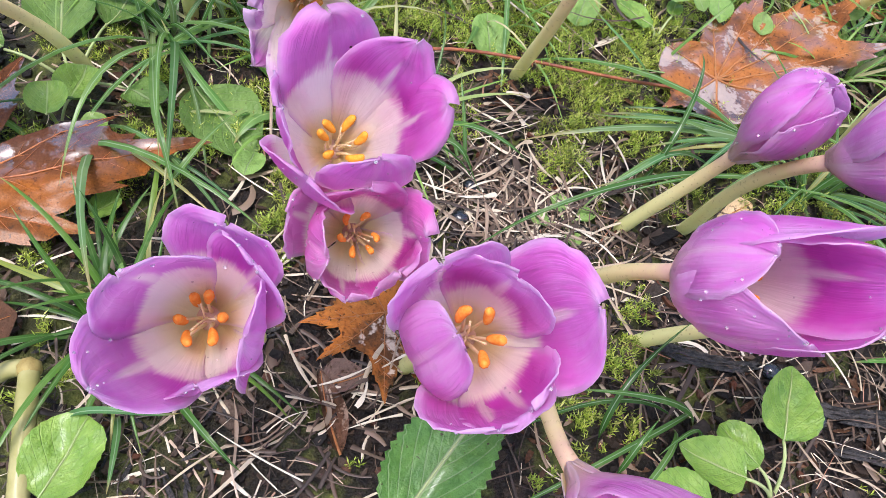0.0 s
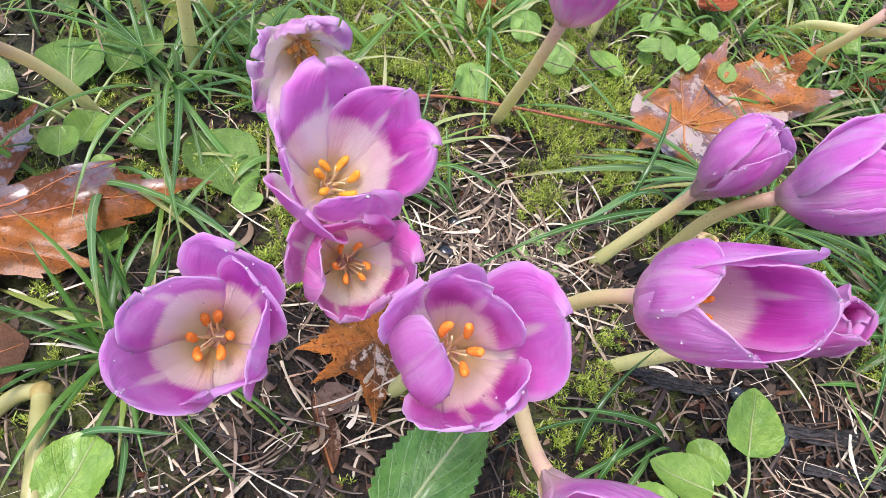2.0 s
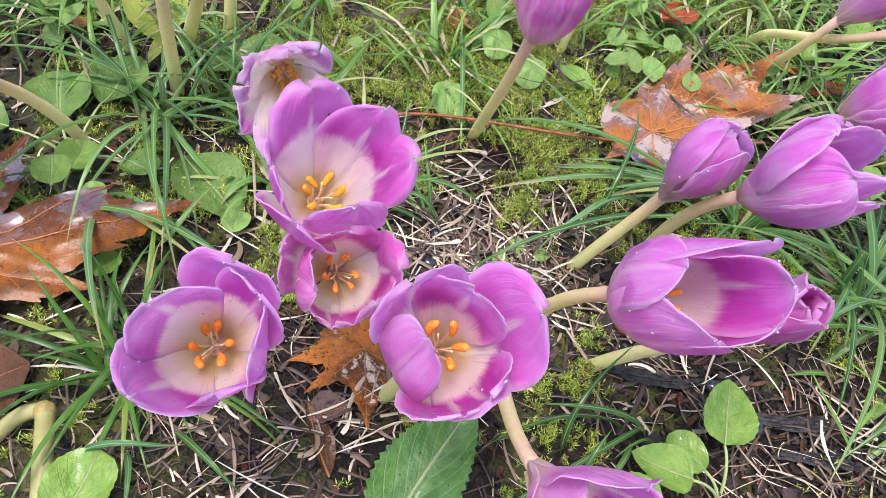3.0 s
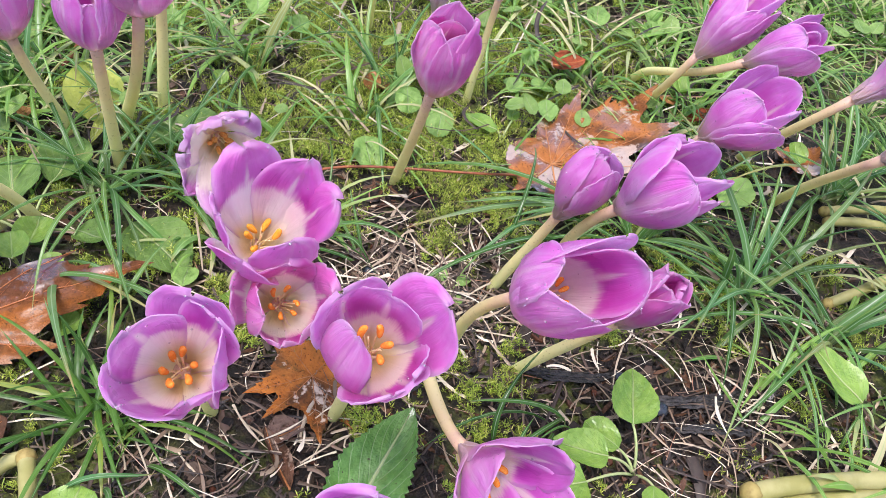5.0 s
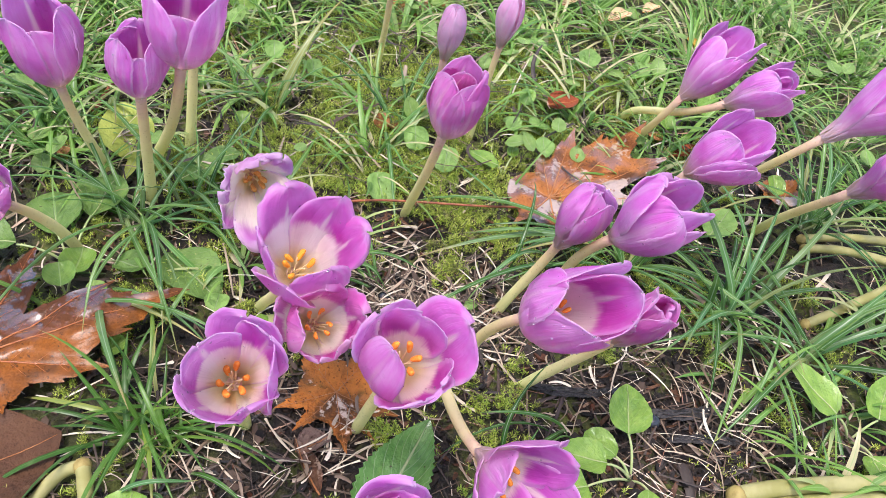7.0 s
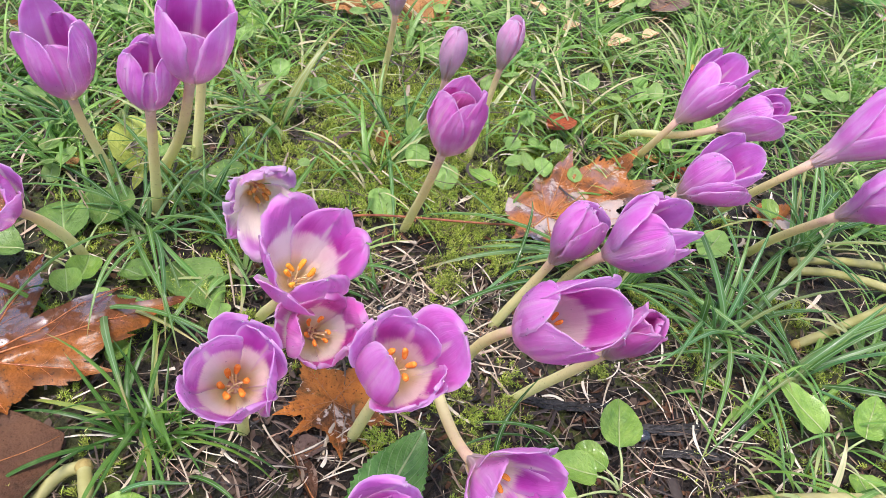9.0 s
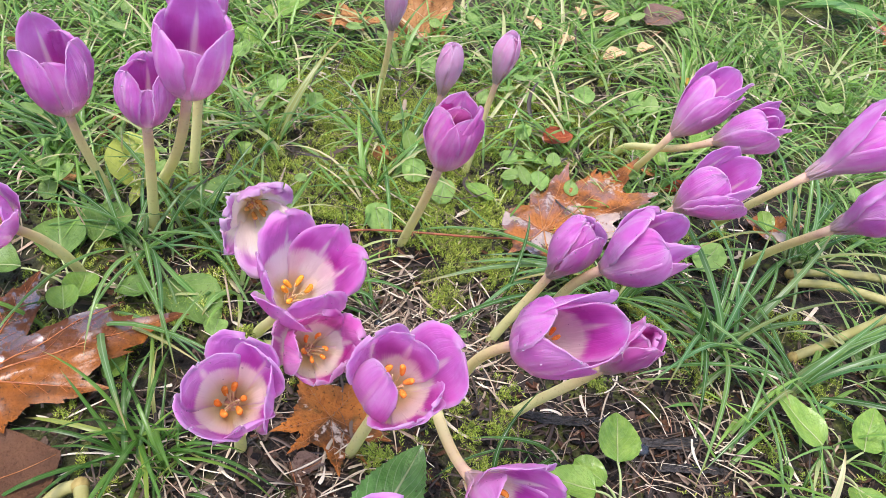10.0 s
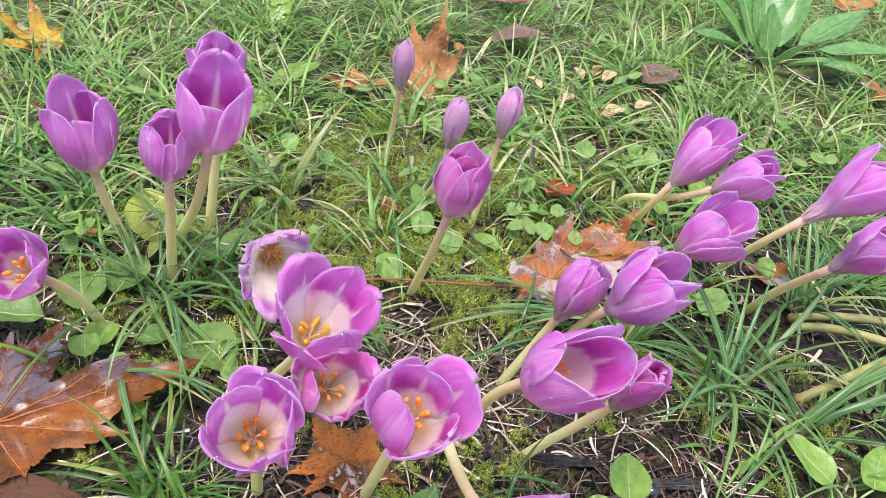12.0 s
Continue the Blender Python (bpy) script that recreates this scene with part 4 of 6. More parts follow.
# ---------------------------------------------------------------- strips: grass, straw
def strips(base, th0, th1, az, daz, length, width, fold, seg, taper, floor_clip=False):
    """Many thin bent ribbons at once: vertices, quads and uv. th: angle from upright, az: heading."""
    n = len(base)
    s = np.linspace(0, 1, seg + 1)
    th = th0[:, None] + (th1 - th0)[:, None] * s ** 0.9
    ph = az[:, None] + daz[:, None] * s
    d = np.stack((np.sin(th) * np.cos(ph), np.sin(th) * np.sin(ph), np.cos(th)), -1)
    pos = base[:, None, :] + np.concatenate((np.zeros((n, 1, 3)), np.cumsum((d[:, :-1] + d[:, 1:]) / 2, 1)), 1) * (length / seg)[:, None, None]
    side = np.stack((-np.sin(ph), np.cos(ph), np.zeros_like(ph)), -1)
    nrm = np.cross(side, d)
    w = width[:, None] * taper(s)[None, :]
    l = pos - side * w[..., None] / 2
    r = pos + side * w[..., None] / 2
    m = pos - nrm * (w * fold)[..., None]
    v = np.stack((l, m, r), 2)
    if floor_clip:
        v[..., 2] = np.maximum(v[..., 2], base[:, None, None, 2] - 0.0015)
    v = v.reshape(-1, 3)
    uv = np.stack(np.broadcast_arrays(np.array([0, 0.5, 1.0])[None, None, :], s[None, :, None]), -1)
    uv = np.broadcast_to(uv, (n, seg + 1, 3, 2)).reshape(-1, 2)
    q = []
    for j in range(seg):
        for i in range(2):
            a = j * 3 + i
            q.append((a, a + 1, a + 4, a + 3))
    q = (np.array(q)[None] + (np.arange(n) * (seg + 1) * 3)[:, None, None]).reshape(-1, 4)
    return v, q, uv


def quads_mesh(name, v, q, uv, mat):
    me = bpy.data.meshes.new(name)
    me.vertices.add(len(v))
    me.vertices.foreach_set("co", np.ascontiguousarray(v, dtype=np.float32).ravel())
    me.loops.add(len(q) * 4)
    me.loops.foreach_set("vertex_index", np.ascontiguousarray(q, dtype=np.int32).ravel())
    me.polygons.add(len(q))
    me.polygons.foreach_set("loop_start", np.arange(len(q), dtype=np.int32) * 4)
    me.update(calc_edges=True)
    me.materials.append(mat)
    if uv is not None:
        layer = me.uv_layers.new(name="UVMap")
        layer.data.foreach_set("uv", np.asarray(uv, dtype=np.float32)[q.ravel()].ravel())
    me.polygons.foreach_set("use_smooth", np.ones(len(q), dtype=bool))
    me.validate()
    return me


rs = np.random.RandomState(5)


def blade_taper(s):
    return np.clip(np.minimum(0.65 + 2.0 * s, 1.0) * (1 - s ** 2.6) + 0.03, 0.03, 1.0)


KEPT_CLEAR = ((0.10, 0.84, 0.09), (-0.365, 0.90, 0.07), (0.235, 0.435, 0.10), (-0.26, 0.25, 0.11), (0.29, 0.95, 0.06), (0.30, 1.10, 0.07), (0.49, 0.83, 0.06), (0.77, 0.95, 0.14), (0.43, 0.41, 0.05),
              (0.31, 0.62, 0.05), (-0.03, 0.60, 0.06), (-0.05, 0.79, 0.06), (1.14, 1.25, 0.10), (0.05, 0.60, 0.08))


def grass_wanted(x, y):
    """0 to 1: how thick the turf is."""
    d = 0.15
    back = 1 / (1 + math.exp(-(y - 0.54 + 0.25 * max(0.0, x - 0.15) - 0.1 * max(0, -x)) / 0.05))
    d += 0.42 * back
    right = 1 / (1 + math.exp(-(x - 0.30 - 0.15 * max(0, y - 0.3)) / 0.03)) * (1 if y > 0.16 else 0.4)
    d = max(d, (0.75 if y > 0.44 else 0.22) * right)
    left = 1 / (1 + math.exp((x + 0.19 + 0.2 * max(0.0, 0.3 - y)) / 0.03)) * (1 if y > 0.42 else 0.25)
    d = max(d, 0.6 * left)
    if -0.08 < x < 0.24 and 0.05 < y < 0.43:
        d = 0.012
    elif y < 0.30 and x < 0.24:
        d = min(d, 0.05)
    for cx, cy, cr in KEPT_CLEAR:
        d *= 1 - 0.85 * hill(x, y, cx, cy, cr)
    far = math.hypot(x - 0.3, y - 0.6)
    if y < 0.0:
        d = 0.35 * min(1.0, max(0.0, (-y - 0.12) / 0.5))
    edge = math.hypot((x - 0.42) / 1.35, (y - 0.85) / 1.12)
    if edge > 0.62:
        d *= max(0.06, 1 - (edge - 0.62) / 0.38)
    d *= max(0.06 if y < 0.5 else 0.40, 0.42 + 1.7 * (noise.noise((x * 6, y * 6, 11.0)) + 0.28))
    return max(0.0, min(1.0, d))


def tussocks(x0, x1, y0, y1, count, least, most):
    """Roots, headings and sizes of blades that stand in small bundles and arch away from the middle of each."""
    c = np.stack((rs.uniform(x0, x1, count), rs.uniform(y0, y1, count)), 1)
    c = c[np.array([rs.rand() < grass_wanted(x, y) for x, y in c])]
    many = rs.randint(least, most, len(c))
    k = np.repeat(np.arange(len(c)), many)
    az_ = rs.uniform(0, 2 * math.pi, len(k))
    away = np.abs(rs.normal(0, 0.010, len(k)))
    xy = c[k] + np.stack((np.cos(az_), np.sin(az_)), 1) * away[:, None]
    grow = rs.uniform(0.65, 1.25, len(c))[k]
    wide = rs.uniform(0.65, 1.25, len(c))[k]
    return xy, az_ + rs.normal(0, 0.5, len(k)), grow, wide


near = tussocks(-0.95, 1.8, 0.02, 2.0, 4300, 5, 22)
far = tussocks(-2.6, 3.2, -2.0, 3.4, 2600, 6, 20)
outside = (far[0][:, 0] < -0.95) | (far[0][:, 0] > 1.8) | (far[0][:, 1] < 0.02) | (far[0][:, 1] > 2.0)
lone = np.stack((rs.uniform(-0.95, 1.8, 22000), rs.uniform(0.02, 2.0, 22000)), 1)
lone = lone[np.array([rs.rand() < grass_wanted(x, y) for x, y in lone])]
m = len(lone)
cand = np.concatenate((near[0], far[0][outside], lone))
gaz = np.concatenate((near[1], far[1][outside], rs.uniform(0, 2 * math.pi, m)))
grow = np.concatenate((near[2], far[2][outside], rs.uniform(0.6, 1.2, m)))
wide = np.concatenate((near[3], far[3][outside], rs.uniform(0.5, 1.1, m)))
n = len(cand)
gbase = np.column_stack((cand, [bumps(x, y) - 0.002 for x, y in cand]))
glen = rs.uniform(0.045, 0.125, n) * grow * np.where(cand[:, 1] > 0.45, 1.0, 0.8)
gv, gq, guv = strips(gbase, rs.uniform(0.15, 1.0, n), rs.uniform(1.2, 2.35, n), gaz, rs.normal(0, 0.45, n), glen, (rs.gamma(5.0, 0.00062, n) + 0.0008) * wide, 0.18, 8, blade_taper)
gv[:, 2] = np.maximum(gv[:, 2], 0.001)
tagged(new("grass", quads_mesh("grass", gv, gq, guv, GRASS)), "fresh green turf of narrow arching blades", "grass", kind="stuff")

# ---------------------------------------------------------------- moss, straw, crumbs
cand = np.stack((rs.uniform(-0.26, 0.40, 150000), rs.uniform(0.04, 0.78, 150000)), 1)
dens = np.array([mossy(x, y) for x, y in cand])
cand = cand[rs.rand(len(cand)) < dens * 0.85][:66000]
n = len(cand)
mb = np.column_stack((cand, [bumps(x, y) for x, y in cand]))
K = 9
tall = rs.gamma(2.0, 0.0022, n) + 0.001
ph = rs.uniform(0, 2 * math.pi, (n, 1)) + np.arange(K)[None] * 2.4 + rs.normal(0, 0.3, (n, K))
el = rs.uniform(0.15, 1.25, (n, K))
ll = rs.uniform(0.0017, 0.0042, (n, K))
root_ = mb[:, None, :] + np.stack((np.zeros((n, K)), np.zeros((n, K)), tall[:, None] * np.linspace(0.15, 1, K)[None]), -1)
d = np.stack((np.cos(el) * np.cos(ph), np.cos(el) * np.sin(ph), np.sin(el)), -1)
side = np.stack((-np.sin(ph), np.cos(ph), np.zeros_like(ph)), -1)
tip = root_ + d * ll[..., None]
midp = root_ + d * ll[..., None] * 0.45
v = np.stack((root_, midp - side * ll[..., None] * 0.10, tip, midp + side * ll[..., None] * 0.10), 2).reshape(-1, 3)
q = np.arange(len(v)).reshape(-1, 4)
tagged(new("moss", quads_mesh("moss", v, q, None, MOSS)), "yellow-green cushions of fine star-shaped moss shoots", "moss", kind="stuff")


def litter_wanted(x, y):
    b = 0.13 + 0.5 * hill(x, y, 0.015, 0.275, 0.045) + 0.15 * hill(x, y, -0.10, 0.14, 0.07) + 0.25 * hill(x, y, 0.20, 0.14, 0.08) + 0.3 * hill(x, y, 0.08, 0.25, 0.06)
    return b * (1 - 0.45 * mossy(x, y))


cand = np.stack((rs.uniform(-0.30, 0.50, 80000), rs.uniform(0.03, 0.70, 80000)), 1)
keep = np.array([rs.rand() < 0.46 * litter_wanted(x, y) for x, y in cand])
cand = cand[keep]
n = len(cand)
sb = np.column_stack((cand, [bumps(x, y) for x, y in cand]))
sb[:, 2] += rs.uniform(0.0005, 0.0055, n)
sl = rs.gamma(2.2, 0.0075, n) + 0.006
v, q, uv = strips(sb, rs.normal(1.5, 0.14, n), rs.normal(1.62, 0.16, n), rs.uniform(0, 2 * math.pi, n), rs.standard_t(3, n) * 0.5, sl, rs.gamma(1.3, 0.00062, n) + 0.00028, 0.3, 6, lambda s: 1 - 0.5 * s ** 3, True)
cand = np.stack((rs.uniform(-0.55, 1.2, 5200), rs.uniform(0.42, 1.35, 5200)), 1)
n = len(cand)
sb = np.column_stack((cand, [bumps(x, y) for x, y in cand]))
sb[:, 2] += rs.uniform(0.001, 0.022, n)
v2, q2, uv2 = strips(sb, rs.normal(1.5, 0.2, n), rs.normal(1.62, 0.25, n), rs.uniform(0, 2 * math.pi, n), rs.normal(0, 0.7, n), rs.uniform(0.015, 0.075, n), rs.gamma(2.0, 0.0006, n) + 0.0005, 0.3, 6, lambda s: 1 - 0.6 * s ** 3, True)
q2 = q2 + len(v)
v, q, uv = np.concatenate((v, v2)), np.concatenate((q, q2)), np.concatenate((uv, uv2))
tagged(new("dry_straw", quads_mesh("dry_straw", v, q, uv, STRAW)), "bleached dry grass stalks and needles lying loose", "litter", kind="stuff")

# leaflets and leaf scraps scattered through the turf
def scatter(name, n, low, high, size, mat, label, seed, upright, window, bare=False, slim=1.0):
    r_ = np.random.RandomState(seed)
    xy = np.stack((r_.uniform(window[0], window[1], n * 6), r_.uniform(window[2], window[3], n * 6)), 1)
    ok = np.array([noise.noise((x * 9, y * 9, seed * 3.3)) > 0.08 and (bare or not (-0.1 < x < 0.24 and y < 0.43)) for x, y in xy])
    xy = xy[ok][:n]
    n = len(xy)
    az, tilt, rad = r_.uniform(0, 2 * math.pi, n), r_.uniform(0, upright, n), r_.uniform(size * 0.5, size, n)
    c = np.column_stack((xy, [bumps(x, y) for x, y in xy] + r_.uniform(low, high, n)))
    ex = np.stack((np.cos(az), np.sin(az), np.zeros(n)), 1)
    ey = np.stack((-np.sin(az) * np.cos(tilt), np.cos(az) * np.cos(tilt), np.sin(tilt)), 1)
    ez = np.cross(ex, ey)
    lx = np.linspace(-1, 1, 5)
    ly = np.linspace(-1, 1, 7)
    pts, uvs = [], []
    for b_ in ly:
        w_ = math.sqrt(max(0.02, 1 - b_ * b_)) * (0.8 - 0.15 * b_) * slim
        for a_ in lx:
            cup_ = 0.25 * (a_ * w_) ** 2 + 0.12 * b_ * b_
            pts.append(c + (ex * (a_ * w_) + ey * b_ + ez * cup_) * rad[:, None])
            uvs.append((0.5 + a_ / 2, 0.5 + b_ / 2))
    v_ = np.stack(pts, 1).reshape(-1, 3)
    u_ = np.broadcast_to(np.array(uvs)[None], (n, 35, 2)).reshape(-1, 2)
    one_ = [(j * 5 + i, j * 5 + i + 1, j * 5 + i + 6, j * 5 + i + 5) for j in range(6) for i in range(4)]
    q_ = (np.array(one_)[None] + (np.arange(n) * 35)[:, None, None]).reshape(-1, 4)
    tagged(new(name, quads_mesh(name, v_, q_, u_, mat)), label, "plants", kind="stuff")


scatter("turf_leaflets", 480, 0.010, 0.040, 0.0125, LEAF_TURF, "small rounded weed leaves scattered through the turf", 4, 0.9, (-0.6, 1.3, 0.42, 1.4))
scatter("leaf_scraps", 60, 0.004, 0.014, 0.012, DEAD_TAN, "tan scraps of fallen leaves caught in the turf", 9, 0.5, (-0.6, 1.3, 0.35, 1.4))

scatter("litter_scraps", 420, 0.000, 0.003, 0.0085, DEAD_LITTER, "rotted brown leaf fragments on bare soil", 14, 0.45, (-0.20, 0.36, 0.05, 0.42), True, 0.28)
scatter("bark_flakes", 520, 0.000, 0.004, 0.0075, BARK, "black shredded bark flakes on damp soil", 16, 0.6, (-0.20, 0.38, 0.05, 0.32), True, 0.22)

cand = np.stack((rs.uniform(-0.30, 0.45, 60000), rs.uniform(0.03, 0.62, 60000)), 1)
keep = np.array([rs.rand() < 0.75 * litter_wanted(x, y) + 0.02 for x, y in cand])
cand = cand[keep]
n = len(cand)
cb = np.column_stack((cand, [bumps(x, y) + 0.001 for x, y in cand]))
a = np.linspace(0, 2 * math.pi, 7)[:6][None] + rs.normal(0, 0.2, (n, 6))
rad = (rs.gamma(1.8, 0.0009, n) + 0.0007)[:, None] * rs.uniform(0.6, 1.3, (n, 6))
el_ = rs.uniform(0.3, 0.9, n)[:, None]
spin = rs.uniform(0, math.pi, n)[:, None]
lx, ly = rad * np.cos(a), rad * np.sin(a) * el_
px, py = lx * np.cos(spin) - ly * np.sin(spin), lx * np.sin(spin) + ly * np.cos(spin)
tx, ty = rs.normal(0, 0.3, (n, 1)), rs.normal(0, 0.3, (n, 1))
pz = px * tx + py * ty
top_ = np.stack((px + cb[:, :1], py + cb[:, 1:2], pz + cb[:, 2:] + 0.0012 + rs.uniform(0, 0.0007, (n, 6))), -1)
bot_ = top_ - np.array([0, 0, 0.0024])
v = np.concatenate((top_, bot_), 1).reshape(-1, 3)
one = [(0, 1, 2, 3), (0, 3, 4, 5)] + [(k, k + 6, (k + 1) % 6 + 6, (k + 1) % 6) for k in range(6)]
q = (np.array(one)[None] + (np.arange(n) * 12)[:, None, None]).reshape(-1, 4)
me = quads_mesh("bark_crumbs", v, q, None, CHIP)
me.polygons.foreach_set("use_smooth", np.zeros(len(me.polygons), dtype=bool))
tagged(new("bark_crumbs", me), "dark crumbs of bark and humus on the soil", "litter", kind="stuff")


# ---------------------------------------------------------------- maple leaves
LOBE_AT = (0.0, 0.07, 0.15, 0.20, 0.28, 0.36, 0.44, 0.60, 0.80, 1.0)
LOBE_TO = (1.0, 0.86, 0.74, 0.80, 0.66, 0.70, 0.58, 0.50, 0.40, 0.30)


def lobed_leaf(x, y, z, lobes, mat, label, seed, heart=0.04, vein=None, bowl=0.0, ridge=None, rough=0.004, tilt=(0.0, 0.0), heading=0.0, curled=0.0, droop=0.0):
    """A fallen maple leaf whose lobes differ. lobes: (dx, dy, spread in degrees) of each tip from the leafstalk; ridge: the lobe along whose
    vein the blade is creased and its slopes on the far and the near side; bowl: how far the tips rise."""
    top = thing("maple_leaf", x, y, z, label, "leaf", "fallen leaves")
    top.rotation_euler = (radians(tilt[0]), radians(tilt[1]), radians(heading))
    tips = [(math.atan2(dy, dx), math.hypot(dx, dy), radians(w)) for dx, dy, w in lobes]
    longest = max(t[1] for t in tips)
    crease = Vector(lobes[ridge[0]][:2]).normalized() if ridge else Vector((1.0, 0.0))

    def across(px, py):
        return crease.x * py - crease.y * px

    def lift_(px, py):
        rr = math.hypot(px, py)
        h = bowl * (rr / longest) ** 1.8 + rough * (noise.noise((px * 22 + seed, py * 22, seed)) + 0.5 * noise.noise((px * 60, py * 60 + seed, 2.0)))
        h += curled * max(0.0, noise.noise((math.atan2(py, px) * 1.4 + seed, seed * 1.7, 0.0)) + 0.1) * (rr / longest) ** 2.5
        h -= droop * max(0.0, rr / longest - 0.5) ** 1.3
        if ridge:
            d = across(px, py)
            h -= abs(d) * ridge[1 if d > 0 else 2]
        for a_, r_, w_ in tips:
            off = abs((math.atan2(py, px) - a_ + math.pi) % (2 * math.pi) - math.pi)
            h -= 0.0016 * max(0.0, 1 - off * rr / 0.006) * min(1.0, rr / 0.02)
        return h

    n, rings = 220, 13
    verts, uvs, faces = [(0, 0, lift_(0, 0))], [(0.5, 0.5)], []
    edge = []
    for i in range(n):
        a = 2 * math.pi * i / n
        r = heart
        for a_, r_, w_ in tips:
            off = abs((a - a_ + math.pi) % (2 * math.pi) - math.pi) / w_
            if off < 1:
                r = max(r, r_ * float(np.interp(off, LOBE_AT, LOBE_TO)))
        edge.append(r * (1 + 0.05 * noise.noise((i * 0.35, seed, 0.0)) + 0.04 * noise.noise((i * 0.9, seed, 4.0))))
    for k in range(1, rings + 1):
        f = k / rings
        for i in range(n):
            a = 2 * math.pi * i / n
            px, py = math.cos(a) * edge[i] * f, math.sin(a) * edge[i] * f
            verts.append((px, py, lift_(px, py)))
            uvs.append((0.5 - across(px, py) / 0.2, 0.5 + (px * crease.x + py * crease.y) / 0.4))
    for i in range(n):
        faces.append((0, 1 + i, 1 + (i + 1) % n))
        for k in range(rings - 1):
            a, b = 1 + k * n + i, 1 + k * n + (i + 1) % n
            faces.append((a, a + n, b + n, b))
    part("blade", mesh_of("blade", verts, faces, uvs, (mat,)), top)
    for a_, r_, w_ in tips:
        vv, vf = [], []

        def rib(p, q, w0, w1):
            pts = [p.lerp(q, t / 10) for t in range(11)]
            v_, f_, _ = tube([(c.x, c.y, lift_(c.x, c.y) + 0.0003) for c in pts], [w0 + (w1 - w0) * t / 10 for t in range(11)], 5, False)
            o = len(vv)
            vv.extend(v_)
            vf.extend(tuple(o + i for i in f) for f in f_)

        end = Vector((math.cos(a_), math.sin(a_))) * r_
        rib(Vector((0.0, 0.0)), end * 0.94, 0.00055 * longest / 0.1, 0.00015)
        for t in (0.30, 0.46, 0.62, 0.76):
            for sgn in (-1, 1):
                d_ = Vector((math.cos(a_ + sgn * 0.66), math.sin(a_ + sgn * 0.66))) * r_ * 0.24 * (1 - t) * min(1.0, w_ * 2.2)
                rib(end * t, end * t + d_, 0.0002, 0.00008)
        part("vein", mesh_of("vein", vv, vf, None, (vein or VEIN_RED,)), top)
    return top


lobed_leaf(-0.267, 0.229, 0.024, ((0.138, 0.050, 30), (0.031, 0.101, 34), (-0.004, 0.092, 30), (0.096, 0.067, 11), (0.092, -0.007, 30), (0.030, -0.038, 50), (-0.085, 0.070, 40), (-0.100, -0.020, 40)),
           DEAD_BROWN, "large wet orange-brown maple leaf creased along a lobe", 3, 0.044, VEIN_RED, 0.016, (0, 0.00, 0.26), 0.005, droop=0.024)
lobed_leaf(0.183, 0.388, 0.016, ((0.131, 0.088, 24), (0.057, 0.102, 20), (0.014, 0.080, 22), (0.086, 0.087, 16), (-0.030, 0.030, 34), (-0.044, -0.034, 46), (-0.004, -0.050, 46), (0.142, 0.040, 22), (0.090, -0.012, 34)),
           DEAD_ORANGE, "curled wet orange maple leaf with silvery lobes on moss", 8, 0.040, VEIN_TAN, 0.030, (0, 0.10, 0.10), 0.006, curled=0.026)
lobed_leaf(-0.032, 0.194, 0.008, ((0.001, -0.054, 26), (-0.044, -0.010, 30), (0.042, -0.026, 30), (-0.022, 0.040, 50), (0.030, 0.032, 46), (-0.034, -0.034, 20), (0.022, -0.044, 18)),
           DEAD_MOTTLED, "mottled orange maple leaf with a pale patch beneath flowers", 12, 0.026, VEIN_TAN, 0.004, None, 0.004, curled=0.008)
lobed_leaf(0.128, 0.775, 0.016, ((0.030, 0.125, 26), (-0.016, 0.108, 24), (0.056, 0.070, 28), (-0.050, 0.060, 30), (0.030, -0.030, 50)),
           DEAD_TAN, "dry tan maple leaf standing among the grass", 21, 0.036, VEIN_TAN, 0.020, None, 0.007, (42, 0), curled=0.02)
lobed_leaf(0.045, 0.790, 0.024, ((-0.064, 0.004, 34), (0.046, 0.008, 40), (-0.020, 0.034, 30), (0.010, -0.026, 40), (-0.040, -0.018, 24)),
           DEAD_TAN, "crumpled brown maple leaf lying low in grass", 24, 0.022, VEIN_TAN, 0.0, None, 0.010, (14, 0), curled=0.03)
lobed_leaf(0.432, 0.392, 0.010, ((0.030, 0.016, 40), (0.010, 0.030, 30), (-0.030, 0.018, 40), (0.0, -0.026, 50), (0.036, -0.010, 30)),
           DEAD_ORANGE, "torn curled brown maple leaf among the stalks", 31, 0.020, VEIN_TAN, 0.014, None, 0.007, curled=0.02)


def five_lobes(size, turn):
    """Tips of an even maple leaf with the middle lobe turned from +y, anticlockwise, in degrees."""
    return [(-math.sin(radians(turn + a)) * size * r, math.cos(radians(turn + a)) * size * r, w) for a, r, w in ((0, 1.0, 28), (50, 0.95, 28), (-50, 0.95, 28), (104, 0.62, 34), (-104, 0.62, 34))]


lobed_leaf(-0.350, 0.850, 0.030, five_lobes(0.066, 75), DEAD_YELLOW, "bright yellow fallen maple leaf in grass", 25, 0.022, VEIN_TAN, 0.010, None, 0.010, (22, 8), curled=0.035)
lobed_leaf(1.136, 1.267, 0.030, five_lobes(0.100, -20), DEAD_TAN, "orange and buff fallen leaf in turf", 36, 0.028, VEIN_TAN, 0.018, None, 0.007, (16, 6), curled=0.02)
lobed_leaf(0.905, 0.835, 0.026, five_lobes(0.062, 70), DEAD_ORANGE, "curled orange leaf beside a rosette", 41, 0.018, VEIN_TAN, 0.014, None, 0.006, (10, 0), curled=0.015)


